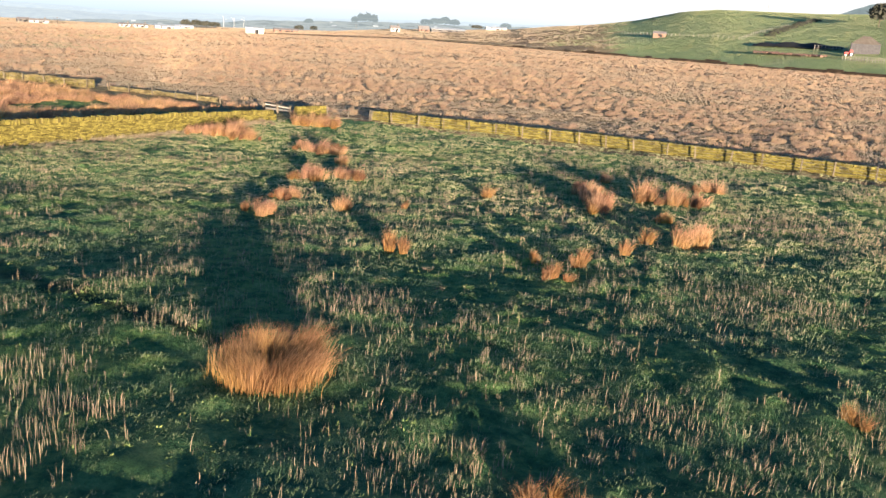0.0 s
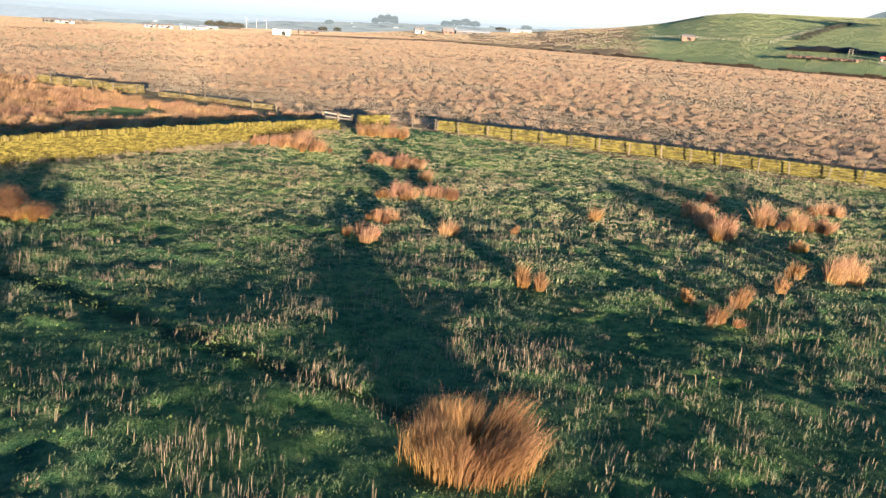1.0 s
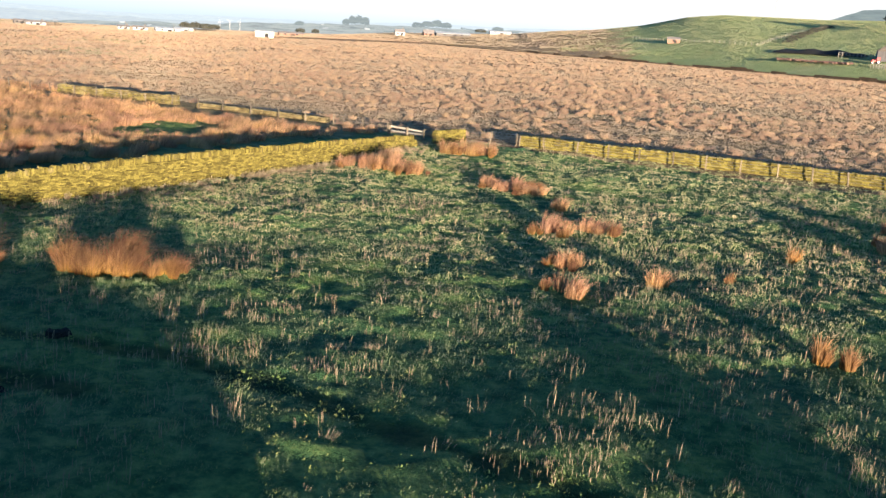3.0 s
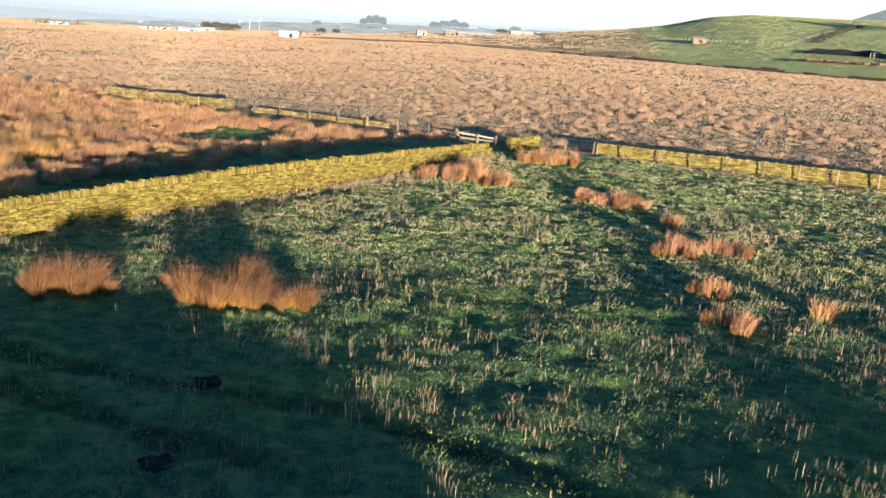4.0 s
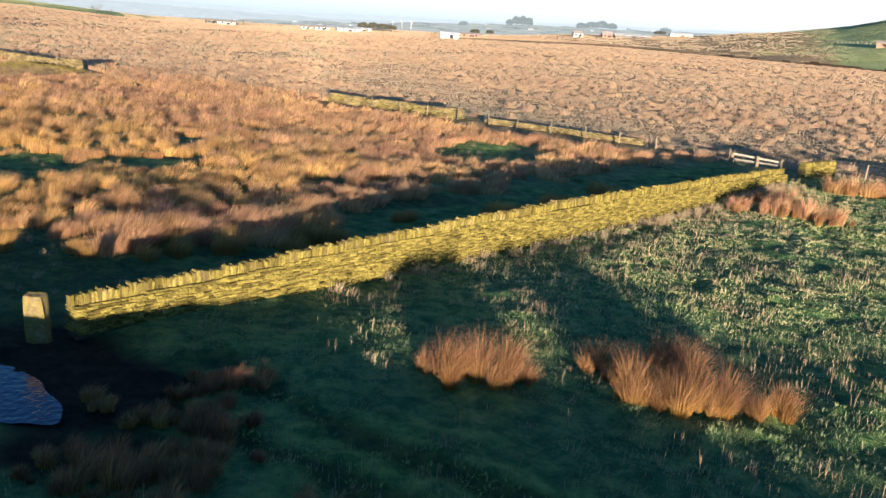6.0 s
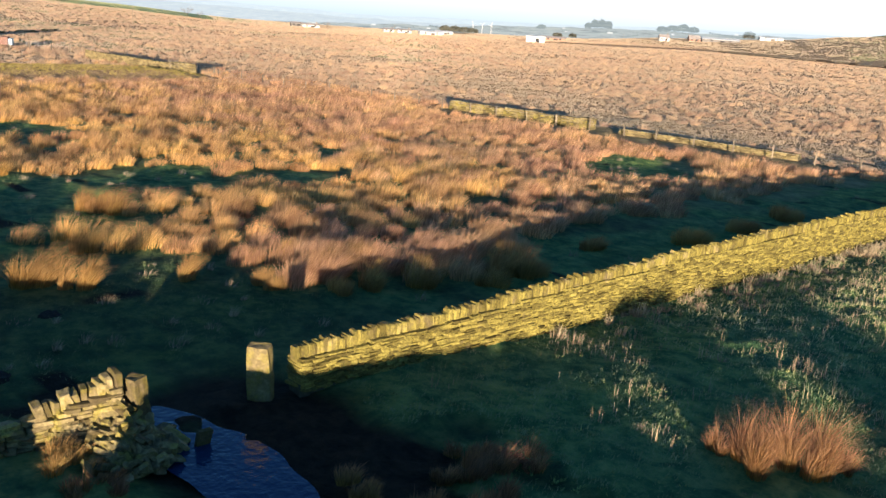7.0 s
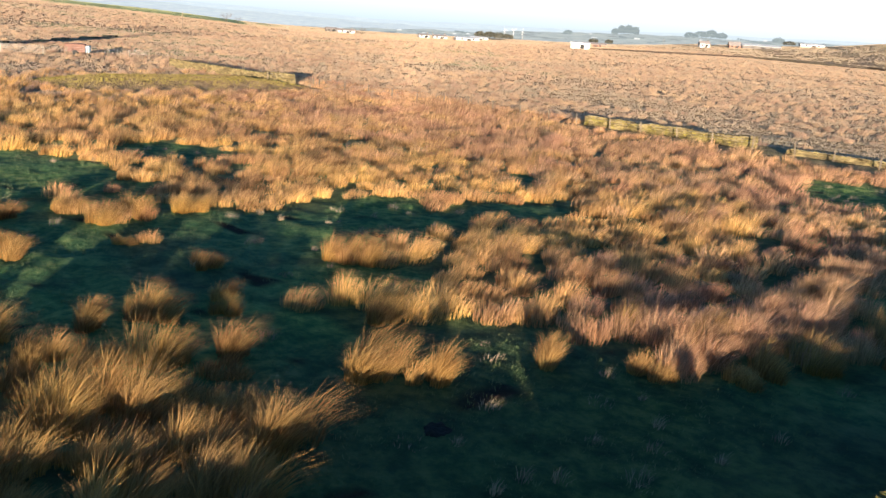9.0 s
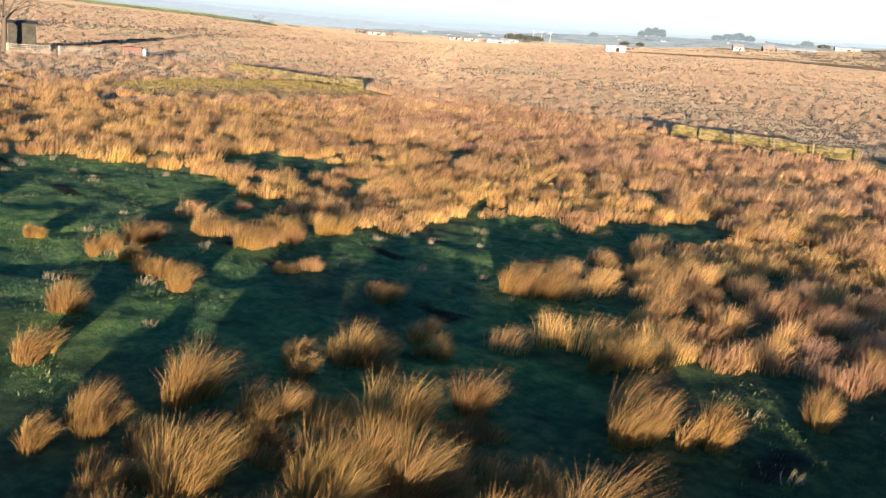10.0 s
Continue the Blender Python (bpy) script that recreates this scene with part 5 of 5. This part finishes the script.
def rubble(at, yaw, L, W, n, label):
    ms = [Matrix.Translation((rng.uniform(-L, L) / 2, rng.uniform(-W, W) / 2, rng.uniform(-0.25, 0.1))) @ pose(0, 0, 0, *rng.uniform(0, 25, 2), rng.uniform(0, 90)) @ Matrix.Diagonal((*rng.uniform(0.4, 1.6, 2).tolist(), rng.uniform(0.2, 0.7), 1)) for _ in range(n)]
    t = thing("rubble_bank", at, label, "rubble", yaw)
    joined_stones("rubble", ms, M_RUBBLE, t)
    return t


x, y, z = -71.0, 409.0, float(height(-71.0, 409.0))
rubble((x, y, z), -21, 34, 14, 300, "bank of reddish rubble and earth beside the farm track")


def tractor(at, yaw):
    t = thing("tractor", at, "small red tractor parked beside the stone barn", "tractor", yaw)
    part("bonnet", one_box(2.0, 0.9, 0.9, Matrix.Translation((0.9, 0, 0.9)), 0.1), M_RED, t)
    part("cab", one_box(1.3, 1.3, 1.7, Matrix.Translation((-0.7, 0, 1.0)), 0.08), M_RED, t)
    for x, yy, r in ((-0.8, 0.8, 0.8), (-0.8, -0.8, 0.8), (1.4, 0.7, 0.5), (1.4, -0.7, 0.5)):
        bm = bmesh.new()
        bmesh.ops.create_cone(bm, cap_ends=True, segments=16, radius1=r, radius2=r, depth=0.4, matrix=pose(x, yy, r, 90, 0, 0))
        w = part("wheel", bm, M_RUBBER, t)
        bm = bmesh.new()
        bmesh.ops.create_cone(bm, cap_ends=True, segments=12, radius1=r * 0.5, radius2=r * 0.5, depth=0.46, matrix=pose(x, yy, r, 90, 0, 0))
        part("rim", bm, M_STEEL, w)


x, y, z = polar(96.9, 404)
tractor((x, y, z), 200)

# fence and track below the green hill
pts = [(-188, 520), (-165, 501), (-144, 484), (-122, 471), (-106, 462), (-104, 488), (-97, 536), (-90, 570)]
fence(pts, 3.4, 1.5, "pale wire fence along the foot of a green hill", 2, 0.2, 0.24, M_PALEPOST)
for k in range(11):          # dark scrub climbing the hill beside a track
    x, y, z = polar(101.3 - 0.24 * k, 486 + 9.5 * k)
    tree((x, y, z - 0.6), 2.0 + (k * 7 % 5) * 0.2, 6.5, 300 + k, "dark hawthorn scrub beside a hill track", True, False)
for az, r, tall, wide, bushy, lab in (
        (95.6, 540, 12, 11, True, "dark broad tree behind a stone barn"), (94.8, 550, 9, 9, True, "dark tree behind a stone barn"),
        (144.1, 655, 5, 5, False, "bare tree beside a white farmhouse"), (145.1, 645, 5, 5, False, "bare tree beside a farm"), (143.6, 650, 6.5, 6.5, False, "bare rounded tree near farm buildings"),
        (151.9, 520, 7, 8, False, "bare rounded tree on a green slope"), (151.2, 530, 5, 6, False, "bare tree on a green slope"),
        (136.5, 690, 6, 8, True, "dark trees by a farm"), (135.9, 695, 6, 9, True, "dark trees by a farm"), (135.3, 690, 5.5, 9, True, "dark trees by a farm"), (134.8, 695, 5, 8, True, "dark trees by a farm"),
        (129.8, 690, 4.5, 7, True, "dark hedge trees at the moor's rim"), (128.9, 690, 4, 6, True, "dark hedge trees at the moor's rim"), (118.8, 700, 4, 9, True, "dark hedge trees at the moor's rim")):
    x, y, z = polar(az, r)
    tree((x, y, z), tall, wide, int(az * 10), lab, bushy, fine=r < 600)
tx, ty, tz = -182.0, 36.0, float(height(-182, 36))
tree((-180.5, 36.3, tz), 13, 12, 5, "tall bare tree beside a stone building")
tree((-190.0, 27.0, tz), 14, 12, 8, "bare tree behind a field gate")
building("stone_building", (-185.2, 40.2, tz), 70, 3.3, 3.6, 3.4, 0.3, M_DARKSTONE, M_DARKSTONE, "roofless stone building beside a bare tree", 0, 0)


def field_gate(at, yaw, L, label):
    g = thing("field_gate", at, label, "gate", yaw)
    for k in range(2):
        part("post", one_box(0.13, 0.13, 1.45, Matrix.Translation(((k - 0.5) * L, 0, -0.2))), M_PALEPOST, g)
    for k in range(5):
        part("bar", one_box(L, 0.05, 0.055, Matrix.Translation((0, 0, 0.22 + 0.22 * k))), M_PALEPOST, g)
    return g


field_gate((-176.5, 38.0, tz), 62, 5.0, "pale metal field gate between timber posts")
field_gate((-174.0, 43.5, tz), 66, 5.0, "pale metal field gate between timber posts")
fence([(-173.0, 46.0), (-171.0, 52.0), (-168.0, 58.0)], 2.4, 1.2, "post and rail fence beside a field gate", 3, 0.2, 0.12)


def trailer(at, yaw):
    t = thing("livestock_trailer", at, "rust-red box trailer with a pale blue end", "trailer", yaw)
    part("body", one_box(2.6, 1.5, 1.1, Matrix.Translation((0, 0, 0.4)), 0.05), M_RUST, t)
    part("tailboard", one_box(0.5, 1.4, 0.9, Matrix.Translation((1.57, 0, 0.4)), 0.05), M_BLUE, t)
    for s in (-1, 1):
        bm = bmesh.new()
        bmesh.ops.create_cone(bm, cap_ends=True, segments=14, radius1=0.36, radius2=0.36, depth=0.22, matrix=pose(0, s * 0.82, 0.36, 90, 0, 0))
        part("wheel", bm, M_RUBBER, t)


trailer((-174.2, 50.6, float(height(-174.2, 50.6))), 60)


def pole(az, r, tall, label, arm=True):
    x, y, z = polar(az, r)
    p = thing("utility_pole", (x, y, z), label, "pole", az)
    part("shaft", one_box(0.15, 0.15, tall), M_POST, p)
    if arm:
        part("crossarm", one_box(0.25, 2.2, 0.25, Matrix.Translation((0, 0, tall - 0.9))), M_POST, p)


for az, r in ((155.8, 330), (140.0, 560), (137.3, 590), (126.3, 600)):
    pole(az, r, 5.0, "wooden utility pole on the moor", False)
pole(101.6, 720, 16, "thin mast on the hilltop", False)


def turbine(az, r, tall, spin):
    x, y, z = polar(az, r)
    t = thing("wind_turbine", (x, y, 0), "small white three-bladed wind turbine far off", "turbine", az + 90, "wind turbines")
    bm = bmesh.new()
    limb(bm, Vector((0, 0, z)), Vector((0, 0, tall)), 0.28, 0.16, 8)
    part("tower", bm, M_WHITE, t)
    hub = part("hub", one_box(0.45, 0.9, 0.45, Matrix.Translation((0, 0, tall - 0.35)), 0.15), M_WHITE, t)
    for k in range(3):
        part("blade", one_box(0.16, 0.1, 3.0, Matrix.Translation((0, -0.75, tall)) @ pose(0, 0, 0, 0, spin + 120 * k, 0)), M_WHITE, hub)


for az, r, spin in ((134.3, 900, 20), (133.7, 930, 65), (133.1, 960, 100)):
    turbine(az, r, 3.2, spin)


def ridge(name, az0, az1, r, el, wob, col, dark, seed, label, depth=500):
    """A range of far hills: a real slope that rises to an uneven crest."""
    n, verts, faces = 160, [], []
    for k in range(n + 1):
        az = az0 + (az1 - az0) * k / n
        u = np.array([az])
        e = el(az) + wob * float((vnoise(u, u * 0, 4.5, seed) + 0.5 * vnoise(u, u * 0, 1.7, seed + 1) + 0.22 * vnoise(u, u * 0, 0.5, seed + 2) - 0.86)[0])
        top = 8 + r * math.tan(radians(e))
        for q, z in ((r - depth, -80), (r - depth * 0.4, top * 0.6 - 20), (r, top), (r + depth, -80)):
            verts.append((q * math.cos(radians(az)), q * math.sin(radians(az)), z))
    for k in range(n):
        for j in range(3):
            a = 4 * k + j
            faces.append((a, a + 4, a + 5, a + 1))
    ob = link_mesh(name, verts, faces, haze_glow_material(name + "_air", col, dark), smooth=True)
    return tagged(ob, label, "hills", kind="structure")


def pale_sky(r=4300):
    """Bright haze low over the horizon, far behind everything."""
    m, nt, b, pos = fresh("bright_haze", 1.0, 0.0)
    e = nt.nodes.new("ShaderNodeEmission")
    sep = nt.nodes.new("ShaderNodeSeparateXYZ")
    nt.links.new(pos, sep.inputs[0])
    c = ramp(nt, math_out(nt, "DIVIDE", sep.outputs[2], 600.0), [(0.0, (0.72, 0.86, 0.97)), (0.12, (0.92, 0.96, 1.0)), (0.3, (1.0, 1.0, 1.0)), (1.0, (0.80, 0.90, 1.0))])
    nt.links.new(c, e.inputs[0])
    e.inputs[1].default_value = 0.30
    nt.links.new(e.outputs[0], nt.nodes["Material Output"].inputs[0])
    n = 60
    verts = [(r * math.cos(radians(60 + 140 * k / n)), r * math.sin(radians(60 + 140 * k / n)), z) for k in range(n + 1) for z in (-120, 600)]
    ob = link_mesh("backdrop", verts, [(2 * k, 2 * k + 2, 2 * k + 3, 2 * k + 1) for k in range(n)], m, smooth=True)
    return tagged(ob, "pale bright haze low in a clear winter sky", "sky", kind="structure")


pale_sky()
def skyline(*pairs):
    return lambda a: float(np.interp(a, pairs[0::2], pairs[1::2]))


# far hills: haze painted as an emitted colour, untouched by the sun
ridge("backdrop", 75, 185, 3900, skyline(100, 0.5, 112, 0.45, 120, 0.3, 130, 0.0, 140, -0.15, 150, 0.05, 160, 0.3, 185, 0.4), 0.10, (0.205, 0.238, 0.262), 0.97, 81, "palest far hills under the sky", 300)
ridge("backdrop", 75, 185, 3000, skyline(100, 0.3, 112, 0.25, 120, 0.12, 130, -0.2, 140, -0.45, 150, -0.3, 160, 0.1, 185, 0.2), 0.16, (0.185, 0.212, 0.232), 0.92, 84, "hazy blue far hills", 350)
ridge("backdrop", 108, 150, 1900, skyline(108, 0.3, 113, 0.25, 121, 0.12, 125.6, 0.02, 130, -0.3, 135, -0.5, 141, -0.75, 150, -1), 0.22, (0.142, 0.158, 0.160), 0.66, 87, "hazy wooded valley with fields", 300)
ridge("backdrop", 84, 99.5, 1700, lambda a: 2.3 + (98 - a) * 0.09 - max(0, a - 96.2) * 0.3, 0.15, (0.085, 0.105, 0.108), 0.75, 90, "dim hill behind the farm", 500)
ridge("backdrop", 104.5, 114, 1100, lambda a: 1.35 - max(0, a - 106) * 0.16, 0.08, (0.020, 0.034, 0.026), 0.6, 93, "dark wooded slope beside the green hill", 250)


# woods on the far valley's brow, pale with haze put into a glowing colour
M_FARWOOD = haze_glow_material("far_wood_haze_glow", (0.098, 0.116, 0.120), 0.85)
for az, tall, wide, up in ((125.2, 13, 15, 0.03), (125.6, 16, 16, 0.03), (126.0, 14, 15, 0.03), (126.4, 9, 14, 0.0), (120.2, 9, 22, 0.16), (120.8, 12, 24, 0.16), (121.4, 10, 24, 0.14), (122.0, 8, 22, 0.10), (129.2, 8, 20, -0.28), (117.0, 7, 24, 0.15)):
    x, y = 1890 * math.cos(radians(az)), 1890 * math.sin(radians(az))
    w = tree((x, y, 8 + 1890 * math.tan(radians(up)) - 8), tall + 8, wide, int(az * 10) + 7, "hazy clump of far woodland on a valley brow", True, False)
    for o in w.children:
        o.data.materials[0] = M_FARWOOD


def valley_details():
    """Hedges and pale cottages over the far valley's slope."""
    r = random.Random(12)
    top = skyline(108, 0.3, 113, 0.25, 121, 0.12, 125.6, 0.02, 130, -0.3, 135, -0.5, 141, -0.75, 150, -1)
    # cottage walls emit a haze-paled white instead of taking sunlight
    M_COTTAGE = haze_glow_material("far_cottage_haze_glow", (0.27, 0.275, 0.27), 0.95)
    for k in range(44):
        az, s, n = r.uniform(109, 149), r.uniform(0.05, 0.95), r.randint(6, 16)
        bm, slope = bmesh.new(), r.uniform(-0.03, 0.03)
        for j in range(n):
            a, q = az + j * 0.14, s + slope * j
            z1, z0 = 8 + 1900 * math.tan(radians(top(a))), (8 + 1900 * math.tan(radians(top(a)))) * 0.6 - 20
            d = 1780 + 120 * q
            m = Matrix.Translation((d * math.cos(radians(a)), d * math.sin(radians(a)), z0 + (z1 - z0) * q - 0.5)) @ pose(0, 0, 0, 0, 0, a)
            bmesh.ops.create_icosphere(bm, subdivisions=1, radius=1, matrix=m @ Matrix.Diagonal((2.5, r.uniform(2, 3.2), r.uniform(1.0, 2.6), 1)))
        ob = part("far_hedge", bm, M_FARWOOD, None)
        tagged(ob, "hazy hedgerow across the far valley", "hedge", group="far hedges")
    for k in range(26):
        a, q = r.uniform(112, 148), r.uniform(0.1, 0.95)
        z1 = 8 + 1900 * math.tan(radians(top(a)))
        d = 1780 + 120 * q
        z = z1 * 0.6 - 20 + (z1 * 0.4 + 20) * q
        bm = bmesh.new()
        L = r.uniform(5, 11)
        box(bm, 4, L, 2.6, Matrix())
        gable(bm, 4, L, 2.6, 1.6)
        ob = part("far_cottage", bm, M_COTTAGE, None)
        ob.matrix_world = pose(d * math.cos(radians(a)), d * math.sin(radians(a)), z - 0.6, 0, 0, a)
        tagged(ob, "pale cottage in the hazy valley", "cottage", group="far cottages")


valley_details()


# ---------------------------------------------------------------- single stones of the near walls
for kind, mats, material, parent in LATER:
    shapes = stone_meshes(kind, material, 14)
    for k, m in enumerate(mats):
        ob = new(kind, shapes[k % 14])
        ob.parent = parent
        ob.matrix_basis = m
